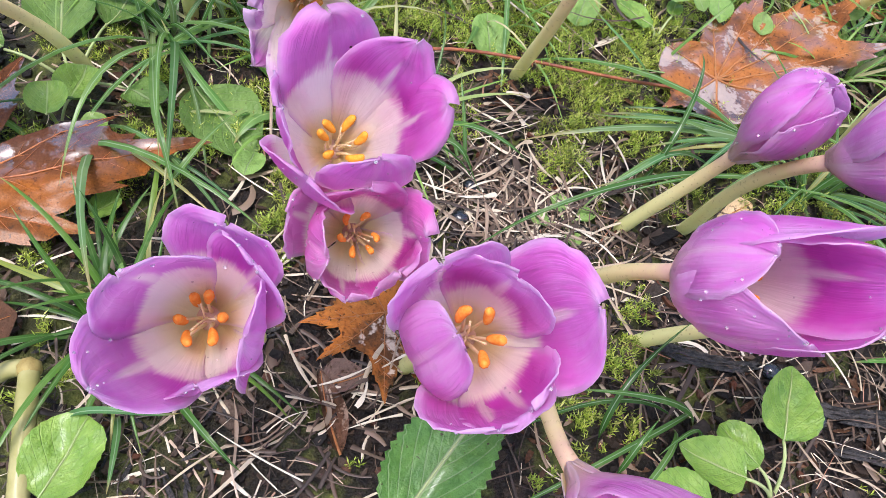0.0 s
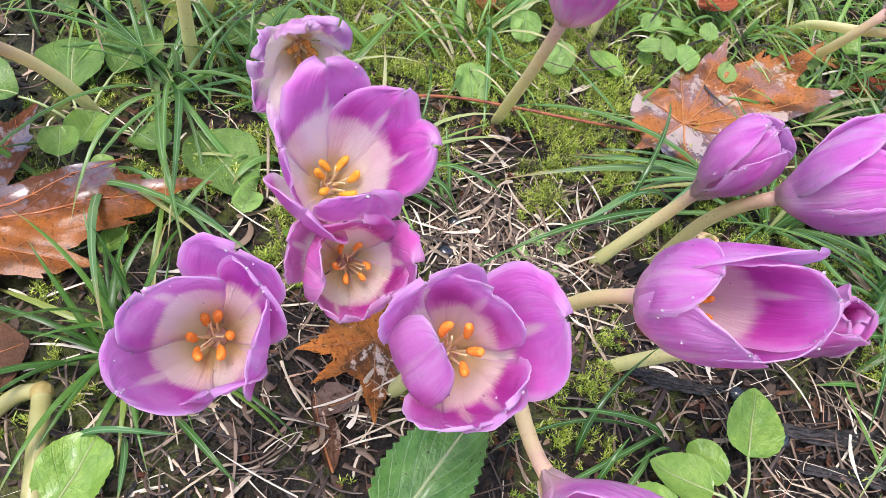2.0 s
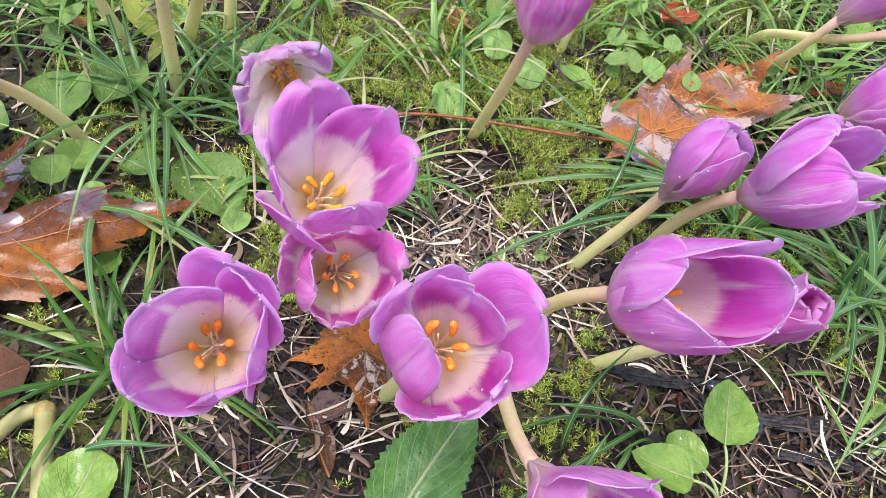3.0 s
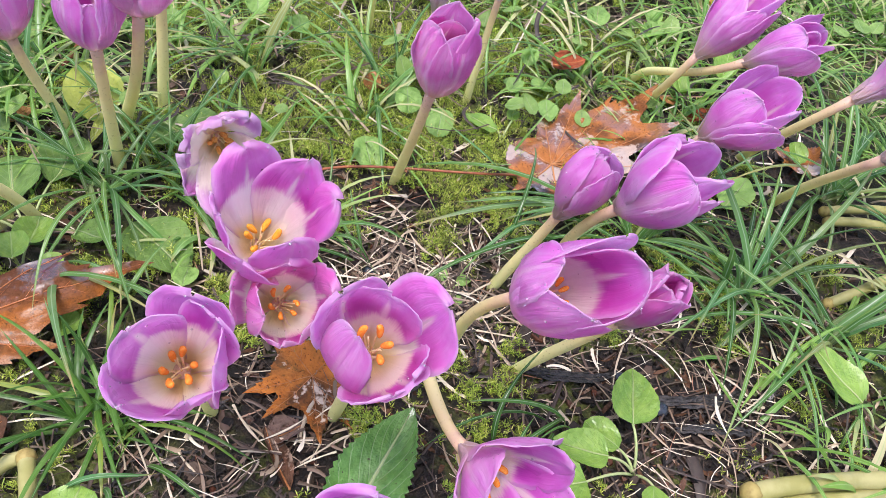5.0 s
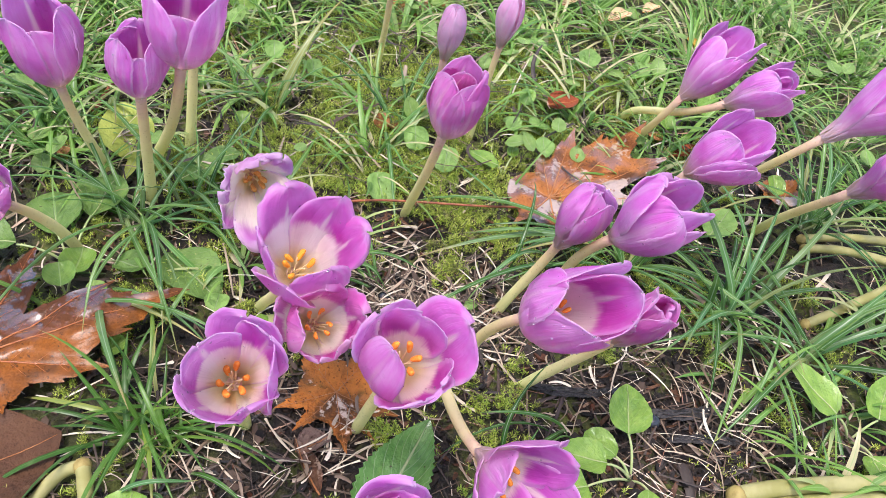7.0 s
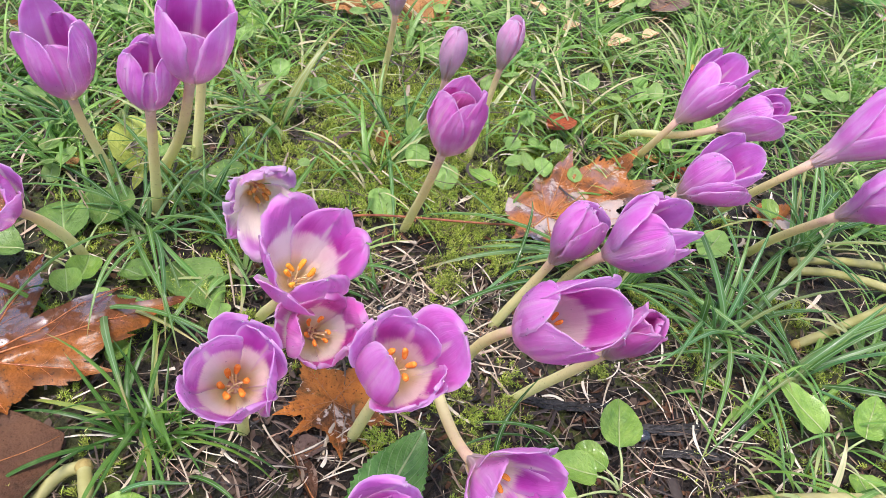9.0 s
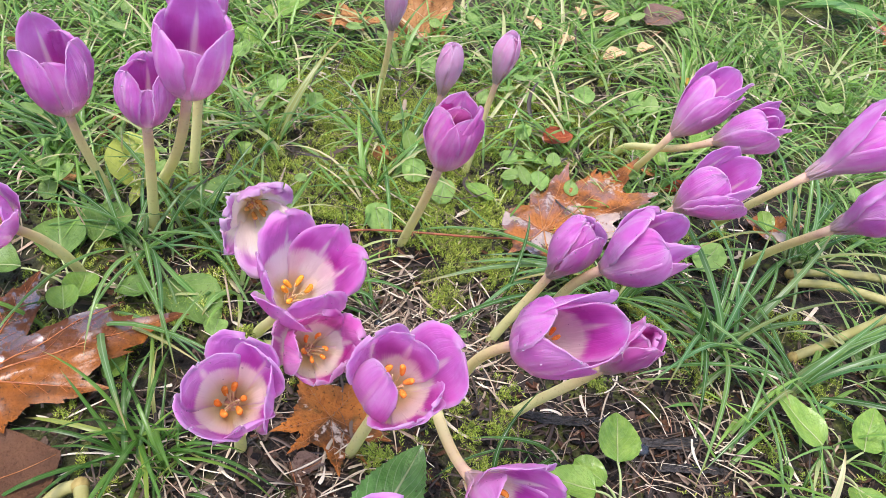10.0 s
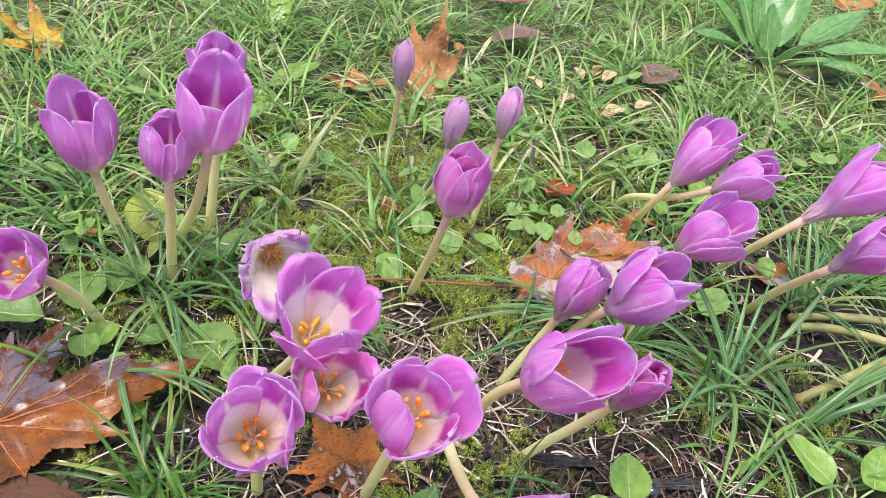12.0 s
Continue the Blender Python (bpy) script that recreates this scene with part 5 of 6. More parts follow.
def simple_leaf(name, x, y, z, length, width, heading, tilt, mat, label, seed, curl=0.15):
    """A fallen oval leaf with a raised midrib."""
    top = thing(name, x, y, z, label, "leaf", "fallen leaves")
    top.rotation_euler = (radians(tilt[0]), radians(tilt[1]), radians(heading))
    v, f, uv = blade_grid(length, width, 9, 12, "oval", 0.02, curl, 0.12, seed)
    part("blade", mesh_of("blade", v, f, uv, (mat,)), top)
    pts = [(0, t * length, blade_height(0, t, length, width, curl, 0.12, seed) + 0.0002) for t in np.linspace(0, 0.97, 9)]
    part("midrib", mesh_of("midrib", *tube(pts, [0.0007 - 0.0005 * i / 8 for i in range(9)], 5), (VEIN_TAN,)), top)
    return top


def blade_height(s, t, length, width, curl, wave, seed):
    h = curl * width * s * s + curl * 0.5 * length * (t - 0.4) ** 2
    return h + wave * width * 0.5 * noise.noise((s * 1.6 + seed, t * 2.4, seed * 0.7))


def blade_grid(length, width, nu, nv, shape, teeth, curl, wave, seed):
    """Leaf blade from the origin along +y: points, faces, uv."""
    verts, uvs, faces = [], [], []
    for j in range(nv):
        t = j / (nv - 1)
        if shape == "round":
            w = math.sqrt(max(0.0, 1 - (2 * t - 1) ** 2)) ** 0.8
        elif shape == "lance":
            w = math.sin(math.pi * t ** 0.85) ** 0.8 * (0.55 + 0.45 * t)
            w = max(w, 0.10 if t < 0.3 else 0.0)
        elif shape == "oval":
            w = math.sin(math.pi * t ** 0.9) ** 0.75
        else:
            w = math.sin(math.pi * t ** 0.65) ** 0.7
        w = max(w, 0.03)
        tooth = 1.0 + teeth * (1 if j % 2 else -1)
        for i in range(nu):
            s = 2 * i / (nu - 1) - 1
            ww = w * (tooth if abs(s) > 0.9 else 1.0)
            verts.append((s * ww * width / 2, t * length, blade_height(s * w, t, length, width, curl, wave, seed)))
            uvs.append((i / (nu - 1), t))
    for j in range(nv - 1):
        for i in range(nu - 1):
            k = j * nu + i
            faces.append((k, k + 1, k + 1 + nu, k + nu))
    return verts, faces, uvs


LEAFLETS = ((0.300, 0.800, 0.030, 40), (0.313, 0.760, 0.026, -70), (0.408, 0.840, 0.030, -60), (0.364, 0.724, 0.034, -80), (0.375, 0.840, 0.028, 10))
simple_leaf("fallen_leaf", 0.262, 0.952, 0.030, 0.090, 0.050, -80, (8, 0), DEAD_GREY, "red-brown curled fallen leaf in grass", 2)
simple_leaf("fallen_leaf", 0.270, 1.150, 0.030, 0.120, 0.055, -125, (10, 10), DEAD_GREY, "greyish brown fallen leaf in tall grass", 4)
simple_leaf("fallen_leaf", 0.470, 0.830, 0.026, 0.080, 0.055, -60, (6, 0), DEAD_GREY, "grey wet fallen leaf sunk in grass", 6)
simple_leaf("fallen_leaf", 0.222, 0.530, 0.022, 0.036, 0.032, -85, (8, 0), DEAD_RED, "small red-brown leaf on the turf", 8)
simple_leaf("fallen_leaf", 0.340, 0.455, 0.012, 0.040, 0.018, -75, (6, 0), DEAD_RED, "narrow red leaf beside a maple leaf", 9)
simple_leaf("fallen_leaf", 0.165, 0.276, 0.004, 0.028, 0.019, -60, (4, 5), DEAD_PEACH, "small peach-coloured dry leaf on soil", 10, 0.3)
simple_leaf("fallen_leaf", -0.285, 0.140, 0.006, 0.090, 0.085, -65, (0, 0), DEAD_BUFF, "flat brown leaf beneath a maple leaf", 11)
simple_leaf("fallen_leaf", -0.050, 0.120, 0.003, 0.042, 0.013, 20, (4, 20), DEAD_LITTER, "narrow rolled brown leaf on litter", 13, 0.6)
simple_leaf("fallen_leaf", -0.062, 0.152, 0.004, 0.024, 0.018, -70, (4, 0), DEAD_GREY, "small dark grey leaf scrap on soil", 14, 0.5)
simple_leaf("fallen_leaf", -0.118, 0.228, 0.004, 0.018, 0.014, -70, (4, 0), DEAD_PEACH, "pale yellowed leaf scrap on moss", 15, 0.3)
simple_leaf("fallen_leaf", 0.435, 0.770, 0.012, 0.030, 0.018, -70, (10, 0), DEAD_PEACH, "pale yellow fallen leaflet in grass", 16, 0.4)
simple_leaf("fallen_leaf", 0.400, 0.860, 0.020, 0.035, 0.018, -50, (10, 0), DEAD_PEACH, "pale yellow fallen leaflet in turf", 17, 0.4)
for lx_, ly_, ls_, lh_ in LEAFLETS:
    simple_leaf("fallen_leaf", lx_, ly_, 0.022, ls_, ls_ * 0.62, lh_, (14, 6), DEAD_PEACH, "pale beige dried leaflet lying on the turf", lh_ * 0.1, 0.4)
simple_leaf("fallen_leaf", 0.470, 0.660, 0.016, 0.030, 0.018, 20, (10, 0), DEAD_YELLOW, "small orange-yellow leaf caught in grass", 18, 0.4)


# ---------------------------------------------------------------- living broad leaves
def weed(name, x, y, label, leaves, mat):
    """A low plant: leaves as (dx, dy, height, length, width, heading, tilt, shape), each on its own leafstalk from the middle."""
    z = bumps(x, y)
    top = thing(name, x, y, z, label, "plant", "low weeds")
    for i, (dx, dy, h, length, width, heading, tilt, shape) in enumerate(leaves):
        seed = x * 31 + y * 17 + i * 2.3
        v, f, uv = blade_grid(length, width, 11, 19 if length < 0.08 else 37, shape, 0.0 if shape == "lance" else 0.016 if length < 0.08 else 0.045, 0.18, 0.20, seed)
        ob = part("leaf", mesh_of("leaf", v, f, uv, (mat,)), top)
        ob.location = (dx, dy, h)
        ob.rotation_euler = (radians(tilt), 0, radians(heading))
        if length > 0.03:
            mp = [(0, t * length, blade_height(0, t, length, width, 0.18, 0.20, seed) + 0.0002) for t in np.linspace(0, 0.95, 9)]
            part("midrib", mesh_of("midrib", *tube(mp, [min(length, 0.05) * (0.011 - 0.009 * k / 8) for k in range(9)], 6), (PETIOLE,)), ob)
        if abs(dx) + abs(dy) > 0.004:
            pts = bezier(Vector((0, 0, -0.002)), Vector((dx * 0.3, dy * 0.3, h * 0.7)), Vector((dx * 0.7, dy * 0.7, h)), Vector((dx, dy, h)), 7)
            part("petiole", mesh_of("petiole", *tube(pts, [0.0011, 0.001, 0.001, 0.0009, 0.0009, 0.0008, 0.0008], 6), (PETIOLE,)), ob).matrix_parent_inverse = ob.matrix_basis.inverted()
    return top


weed("broadleaf_weed", -0.150, 0.335, "low weed with one broad speckled oval leaf", [(0.0, 0.0, 0.012, 0.062, 0.045, -140, -6, "oval")], LEAF_WORN)
weed("broadleaf_weed", -0.110, 0.292, "single small round green leaf on moss", [(0.0, 0.0, 0.008, 0.019, 0.018, 170, 5, "round")], LEAF_PALE)
weed("broadleaf_weed", -0.085, 0.262, "tiny bright green leaf beside a stem", [(0.0, 0.0, 0.010, 0.014, 0.013, -150, 12, "round")], LEAF_BRIGHT)
weed("broadleaf_weed", -0.220, 0.335, "crowded round green leaves beside a brown leaf",
     [(0.035, -0.010, 0.012, 0.026, 0.024, -120, 8, "round"), (-0.010, 0.020, 0.014, 0.048, 0.040, 10, 4, "oval"),
      (-0.035, 0.005, 0.018, 0.055, 0.042, 80, 8, "oval"), (0.012, 0.040, 0.014, 0.050, 0.038, -20, 4, "oval")], LEAF_WORN)
weed("broadleaf_weed", -0.218, 0.300, "bright cupped round leaf beside a maple leaf", [(0.002, -0.012, 0.026, 0.020, 0.022, 10, 14, "round"), (0.016, -0.012, 0.016, 0.016, 0.015, -70, 10, "round"), (0.006, 0.010, 0.016, 0.024, 0.026, -10, 6, "round")], LEAF_BRIGHT)
weed("broadleaf_weed", -0.186, 0.238, "single small green leaf beneath a maple leaf", [(0.0, 0.0, 0.010, 0.018, 0.016, -60, 12, "round")], LEAF_BRIGHT)
weed("broadleaf_weed", -0.185, 0.455, "upright yellow-green speckled leaf among grass", [(0.0, 0.0, 0.006, 0.055, 0.046, 10, 35, "oval")], LEAF_YELLOW)
weed("broadleaf_weed", -0.190, 0.425, "yellowed torn leaf at the foot of a clump", [(0.0, 0.0, 0.006, 0.040, 0.014, -30, 25, "lance")], LEAF_YELLOW)
weed("broadleaf_weed", -0.145, 0.420, "greyish green leaf with worn holes", [(0.0, 0.0, 0.012, 0.045, 0.036, -60, 6, "oval"), (0.02, 0.03, 0.01, 0.034, 0.026, -80, 6, "oval")], LEAF_WORN)
weed("broadleaf_weed", 0.030, 0.394, "pale round leaf standing by a stem", [(0.0, 0.0, 0.006, 0.030, 0.026, 10, 30, "round")], LEAF_PALE)
weed("broadleaf_weed", 0.090, 0.430, "small green leaf behind a stem", [(0.0, 0.0, 0.006, 0.028, 0.024, -20, 25, "round")], LEAF_PALE)
weed("broadleaf_weed", 0.070, 0.462, "pale frosted upright leaf on turf", [(0.0, 0.0, 0.008, 0.024, 0.024, 0, 45, "round")], LEAF_PALE)
weed("broadleaf_weed", 0.150, 0.432, "bright oval leaf on a short stalk", [(-0.004, 0.004, 0.008, 0.032, 0.020, 60, 10, "oval"), (0.012, 0.016, 0.010, 0.014, 0.012, -20, 10, "round")], LEAF_BRIGHT)
weed("broadleaf_weed", -0.058, 0.606, "pale round leaf on a tall leafstalk", [(0.002, 0.004, 0.018, 0.020, 0.020, 0, 40, "round")], LEAF_PALE)
weed("broadleaf_weed", -0.018, 0.580, "pale heart-shaped leaf in short turf", [(0.002, 0.004, 0.016, 0.018, 0.017, 10, 40, "round")], LEAF_PALE)
weed("broadleaf_weed", -0.090, 0.500, "tiny round leaf on moss", [(0.0, 0.0, 0.010, 0.014, 0.014, 0, 30, "round")], LEAF_BRIGHT)
weed("broadleaf_weed", 0.120, 0.670, "small pale leaves in the turf", [(0.0, 0.0, 0.014, 0.021, 0.018, -10, 35, "round"), (0.03, 0.03, 0.012, 0.018, 0.016, -60, 25, "round")], LEAF_PALE)
weed("broadleaf_weed", 0.215, 0.500, "seedling with small rounded leaves beside a maple leaf",
     [(0.0, 0.0, 0.012, 0.024, 0.020, 100, 15, "round"), (-0.018, 0.030, 0.018, 0.020, 0.017, -30, 30, "round"), (-0.016, -0.030, 0.020, 0.030, 0.020, 170, -5, "oval"), (-0.045, -0.012, 0.016, 0.018, 0.016, -40, 20, "round"), (-0.03, 0.002, 0.010, 0.018, 0.016, 60, 10, "round")], LEAF_PALE)
weed("broadleaf_weed", 0.300, 0.615, "spreading pale green toothed leaves in turf",
     [(0.0, 0.0, 0.014, 0.036, 0.026, -20, 12, "oval"), (0.05, -0.01, 0.012, 0.036, 0.024, -70, 12, "oval"), (-0.045, 0.03, 0.014, 0.026, 0.020, 30, 20, "oval"), (0.07, 0.01, 0.012, 0.024, 0.018, -30, 20, "round")], LEAF_PALE)
weed("broadleaf_weed", 0.400, 0.510, "small oval leaves among the flower tubes", [(0.0, 0.0, 0.016, 0.036, 0.026, -30, 20, "oval"), (-0.05, -0.02, 0.012, 0.024, 0.02, 10, 20, "round")], LEAF_BRIGHT)
weed("broadleaf_weed", 0.423, 0.384, "small round leaf on a brown leaf", [(0.0, 0.0, 0.016, 0.022, 0.020, 0, 30, "round")], LEAF_BRIGHT)
weed("broadleaf_weed", 0.320, 0.330, "broad light green leaf under a flower", [(0.0, 0.0, 0.014, 0.042, 0.032, -50, 12, "oval")], LEAF_PALE)
weed("broadleaf_weed", -0.075, 0.780, "bright light green leaf lit in turf", [(0.0, 0.0, 0.016, 0.080, 0.034, -60, 14, "oval"), (-0.01, -0.06, 0.012, 0.040, 0.034, 0, 25, "oval")], LEAF_BRIGHT)
weed("broadleaf_weed", -0.065, 0.940, "tall narrow green leaf in turf", [(0.0, 0.0, 0.010, 0.110, 0.040, -15, 40, "lance")], LEAF_BRIGHT)
weed("broadleaf_weed", 0.160, 0.110, "low weed with fresh toothed green leaves",
     [(0.000, 0.022, 0.022, 0.040, 0.031, -18, 8, "heart"), (-0.022, 0.004, 0.018, 0.036, 0.026, 70, 10, "heart"), (-0.040, -0.010, 0.018, 0.044, 0.034, 95, 6, "heart"),
      (-0.010, 0.012, 0.012, 0.026, 0.020, 40, 4, "round"), (0.004, -0.014, 0.010, 0.026, 0.018, 160, 6, "oval")], LEAF_BRIGHT)
weed("broadleaf_weed", 0.340, 0.120, "low weed with oval green leaves in litter",
     [(-0.014, 0.012, 0.018, 0.050, 0.030, 25, 14, "heart"), (0.018, 0.004, 0.018, 0.042, 0.026, -40, 14, "heart"), (0.0, -0.02, 0.012, 0.04, 0.028, 170, 5, "heart")], LEAF_BRIGHT)
weed("dandelion_leaf", -0.024, 0.088, "large dark green toothed leaf with a pale midrib", [(0.0, 0.0, 0.010, 0.084, 0.044, -36, 8, "heart")], LEAF_DARK)
weed("broadleaf_weed", -0.168, 0.092, "pale green rounded leaf at the edge of the litter", [(0.0, 0.0, 0.016, 0.036, 0.032, -20, 8, "round"), (-0.01, -0.02, 0.008, 0.03, 0.022, -120, 0, "oval")], LEAF_BRIGHT)
weed("leaf_rosette", 0.770, 0.970, "upright rosette of long glossy green leaves",
     [(o_ * math.sin(radians(a)), o_ * math.cos(radians(a)), 0.004 + o_ * 0.6, l, w, -a, t, "oval") for a, l, w, t, o_ in
      ((-88, 0.12, 0.050, 12, 0.050), (-50, 0.14, 0.050, 36, 0.040), (-20, 0.15, 0.052, 48, 0.03), (10, 0.17, 0.060, 50, 0.03), (40, 0.16, 0.056, 42, 0.04), (75, 0.16, 0.052, 22, 0.06), (105, 0.15, 0.056, 8, 0.07),
       (150, 0.10, 0.040, 25, 0.02), (-130, 0.09, 0.036, 30, 0.02), (0, 0.10, 0.040, 66, 0.01), (125, 0.13, 0.046, 2, 0.05), (-5, 0.12, 0.045, 30, 0.06), (170, 0.08, 0.03, 50, 0.01))], LEAF_BLUE)
weed("clover_seedling", 0.070, 0.264, "tiny round-leaved seedling on soil", [(-0.010, 0.0, 0.004, 0.011, 0.011, 80, 5, "round"), (0.002, -0.006, 0.004, 0.011, 0.010, 190, 5, "round"), (0.008, 0.004, 0.004, 0.011, 0.010, -60, 5, "round"), (-0.002, 0.008, 0.004, 0.014, 0.010, 10, 5, "round")], LEAF_PALE)


# ---------------------------------------------------------------- grass tufts
def tuft_blades(width, mat):
    """A few blade shapes, each one metre-true mesh from the origin, leaning along +x."""
    out = []
    for k in range(6):
        r = np.random.RandomState(40 + k)
        v, q, uv = strips(np.zeros((1, 3)), np.array([0.18 + 0.09 * k]), np.array([1.25 + 0.20 * k]), np.zeros(1), np.array([r.normal(0, 0.25)]), np.array([0.10 + 0.012 * k]), np.array([width]), 0.20, 9, blade_taper)
        out.append(quads_mesh("blade", v, q, uv, mat))
    return out


TUFT = tuft_blades(0.0040, GRASS_TUFT)
BROAD_TUFT = tuft_blades(0.0056, GRASS_BROAD)


def grass_tuft(x, y, count, size, label, seed, heading=None, fan=180.0, flat=0.0, blades=TUFT):
    rng = random.Random(seed)
    top = thing("grass_tuft", x, y, bumps(x, y) - 0.002, label, "grass", "grass tufts")
    for _ in range(count):
        ob = part("blade", rng.choice(blades), top)
        a = rng.uniform(0, 360) if heading is None else heading + rng.uniform(-fan, fan)
        ob.location = (rng.gauss(0, 0.008), rng.gauss(0, 0.008), 0)
        s = size * rng.uniform(0.7, 1.25)
        ob.rotation_euler = (radians(rng.uniform(-16, 16)), radians(flat + rng.uniform(-14, 24)), radians(a))
        ob.scale = (s, s * rng.uniform(0.8, 1.2), s)
    return top


grass_tuft(-0.172, 0.380, 24, 1.0, "dense tuft of long arching green grass", 1)
grass_tuft(-0.130, 0.400, 16, 0.9, "thin tuft of grass beside flower tubes", 2)
grass_tuft(-0.158, 0.182, 34, 0.64, "tuft of broad fresh green grass among litter", 3, blades=BROAD_TUFT)
grass_tuft(-0.142, 0.178, 30, 0.36, "short fresh green grass at the heart of a tuft", 16, blades=BROAD_TUFT)
grass_tuft(-0.135, 0.170, 8, 0.5, "small tuft of grass beside a maple leaf", 14, blades=BROAD_TUFT)
grass_tuft(0.232, 0.302, 30, 0.95, "dense tuft of grass under leaning flowers", 4)
grass_tuft(0.215, 0.330, 12, 1.15, "long grass blades arching over moss", 5, 185, 40, 10)
grass_tuft(0.300, 0.245, 30, 1.15, "large tuft of arching grass by bare soil", 6)
grass_tuft(0.350, 0.200, 18, 1.25, "tuft of arching grass over dark litter", 15)
grass_tuft(0.063, 0.505, 16, 0.9, "sparse tuft of grass on moss", 7)
grass_tuft(0.440, 0.350, 26, 1.2, "tuft of grass among flower tubes", 8)
grass_tuft(-0.060, 0.545, 16, 0.9, "sparse tuft of grass behind the flowers", 9)
grass_tuft(-0.235, 0.520, 22, 1.1, "tuft of long grass behind a clump", 10)
grass_tuft(0.010, 0.300, 5, 0.8, "a few grass blades beside a flower tube", 11, 150, 50)
grass_tuft(0.125, 0.150, 5, 0.9, "two or three dark grass blades over soil", 12, 210, 25)
grass_tuft(-0.205, 0.300, 5, 1.0, "grass blades crossing a brown leaf", 13, -60, 40)


DRY = []
for k in range(6):
    r_ = np.random.RandomState(70 + k)
    v, q, uv = strips(np.zeros((1, 3)), np.array([1.40]), np.array([1.60 + 0.05 * k]), np.zeros(1), np.array([r_.normal(0, 1.1)]), np.array([0.018 + 0.007 * k]), np.array([0.0029 - 0.0001 * k]), 0.25, 8, lambda s: (1.02 - s ** 2.2) * (0.75 + 0.25 * np.sin(9 * s + k)))
    DRY.append(quads_mesh("dry_blade", v, q, uv, STRAW_BLADE))


def dead_tuft(x, y, count, spread_, label, seed):
    """Bleached dead blades lying criss-cross on the ground."""
    rng = random.Random(seed)
    top = thing("dead_grass_tuft", x, y, bumps(x, y), label, "dead grass", "dead grass")
    for _ in range(count):
        ob = part("dry_blade", rng.choice(DRY), top)
        ob.location = (rng.gauss(0, spread_), rng.gauss(0, spread_ * 0.8), rng.uniform(0.002, 0.007))
        s = rng.uniform(0.5, 1.1)
        ob.rotation_euler = (radians(rng.uniform(-30, 30)), radians(rng.uniform(-6, 6)), radians(rng.uniform(0, 360)))
        ob.scale = (s, s * rng.uniform(0.35, 1.2), s)
    return top


dead_tuft(0.022, 0.280, 120, 0.024, "bleached dead grass blades strewn round a black pebble", 1)
dead_tuft(0.062, 0.262, 80, 0.024, "scattered bleached straw on soil", 2)
dead_tuft(0.222, 0.135, 48, 0.030, "heap of grey dead grass on black soil", 3)
dead_tuft(0.275, 0.165, 30, 0.030, "dead grass blades under a tuft", 6)
dead_tuft(0.330, 0.230, 44, 0.036, "brown straw and litter between grass tufts", 15)
dead_tuft(-0.095, 0.130, 20, 0.030, "loose dead straw on brown litter", 4)
dead_tuft(-0.165, 0.130, 28, 0.028, "dead straw beside a broken stalk", 7)
dead_tuft(-0.105, 0.215, 40, 0.022, "scattered dead straw beneath flowers", 5)
dead_tuft(0.048, 0.325, 60, 0.026, "brown and bleached straw mixed with moss", 9)
dead_tuft(0.092, 0.300, 40, 0.022, "short dead grass lying over moss", 10)
dead_tuft(-0.002, 0.335, 44, 0.020, "dead grass curls beside a flower tube", 11)
dead_tuft(0.020, 0.238, 44, 0.022, "tangled brown straw on dark humus", 12)
dead_tuft(-0.030, 0.150, 40, 0.024, "loose straw round a small maple leaf", 14)
dead_tuft(0.085, 0.400, 16, 0.030, "thin curls of dead grass on moss", 8)


def hero_blade(p0, p1, p2, p3, width=0.0042):
    """One long blade through four points."""
    p = [Vector(q) for q in (p0, p1, p2, p3)]
    c1, c2 = (p[0] * -5 + p[1] * 18 - p[2] * 9 + p[3] * 2) / 6, (p[0] * 2 - p[1] * 9 + p[2] * 18 - p[3] * 5) / 6
    pts = bezier(p[0], c1, c2, p[3], 16)
    o = p[0].copy()
    verts, uvs, faces = [], [], []
    for i, q in enumerate(pts):
        d_ = (pts[min(i + 1, 15)] - pts[max(i - 1, 0)]).normalized()
        s_ = d_.cross(Vector((0, 0, 1))).normalized()
        n_ = s_.cross(d_)
        w_ = width * float(blade_taper(np.array([i / 15]))[0]) / 2
        verts += [q - o - s_ * w_, q - o - n_ * w_ * 0.35, q - o + s_ * w_]
        uvs += [(0, i / 15), (0.5, i / 15), (1, i / 15)]
    for i in range(15):
        faces += [(i * 3, i * 3 + 1, i * 3 + 4, i * 3 + 3), (i * 3 + 1, i * 3 + 2, i * 3 + 5, i * 3 + 4)]
    ob = new("grass_shoot", mesh_of("grass_shoot", verts, faces, uvs, (GRASS_TUFT,)))
    ob.location = o
    return tagged(ob, "single long arching blade of green grass", "grass", "long grass blades")


hero_blade((0.182, 0.315, 0.000), (0.114, 0.267, 0.050), (0.054, 0.242, 0.050), (0.011, 0.231, 0.015))
hero_blade((0.184, 0.320, 0.000), (0.141, 0.306, 0.050), (0.105, 0.304, 0.055), (0.077, 0.324, 0.035))
hero_blade((0.179, 0.313, 0.000), (0.129, 0.294, 0.040), (0.103, 0.278, 0.040), (0.076, 0.271, 0.030))
hero_blade((-0.034, 0.322, 0.000), (0.004, 0.306, 0.033), (0.032, 0.297, 0.030), (0.049, 0.303, 0.010))
hero_blade((-0.030, 0.316, 0.000), (-0.004, 0.288, 0.038), (0.009, 0.279, 0.030), (0.021, 0.278, 0.005))
hero_blade((0.074, 0.131, 0.000), (0.070, 0.135, 0.030), (0.081, 0.151, 0.045), (0.112, 0.178, 0.050), 0.0036)
hero_blade((0.078, 0.112, 0.000), (0.076, 0.114, 0.030), (0.081, 0.121, 0.040), (0.091, 0.132, 0.040), 0.0032)
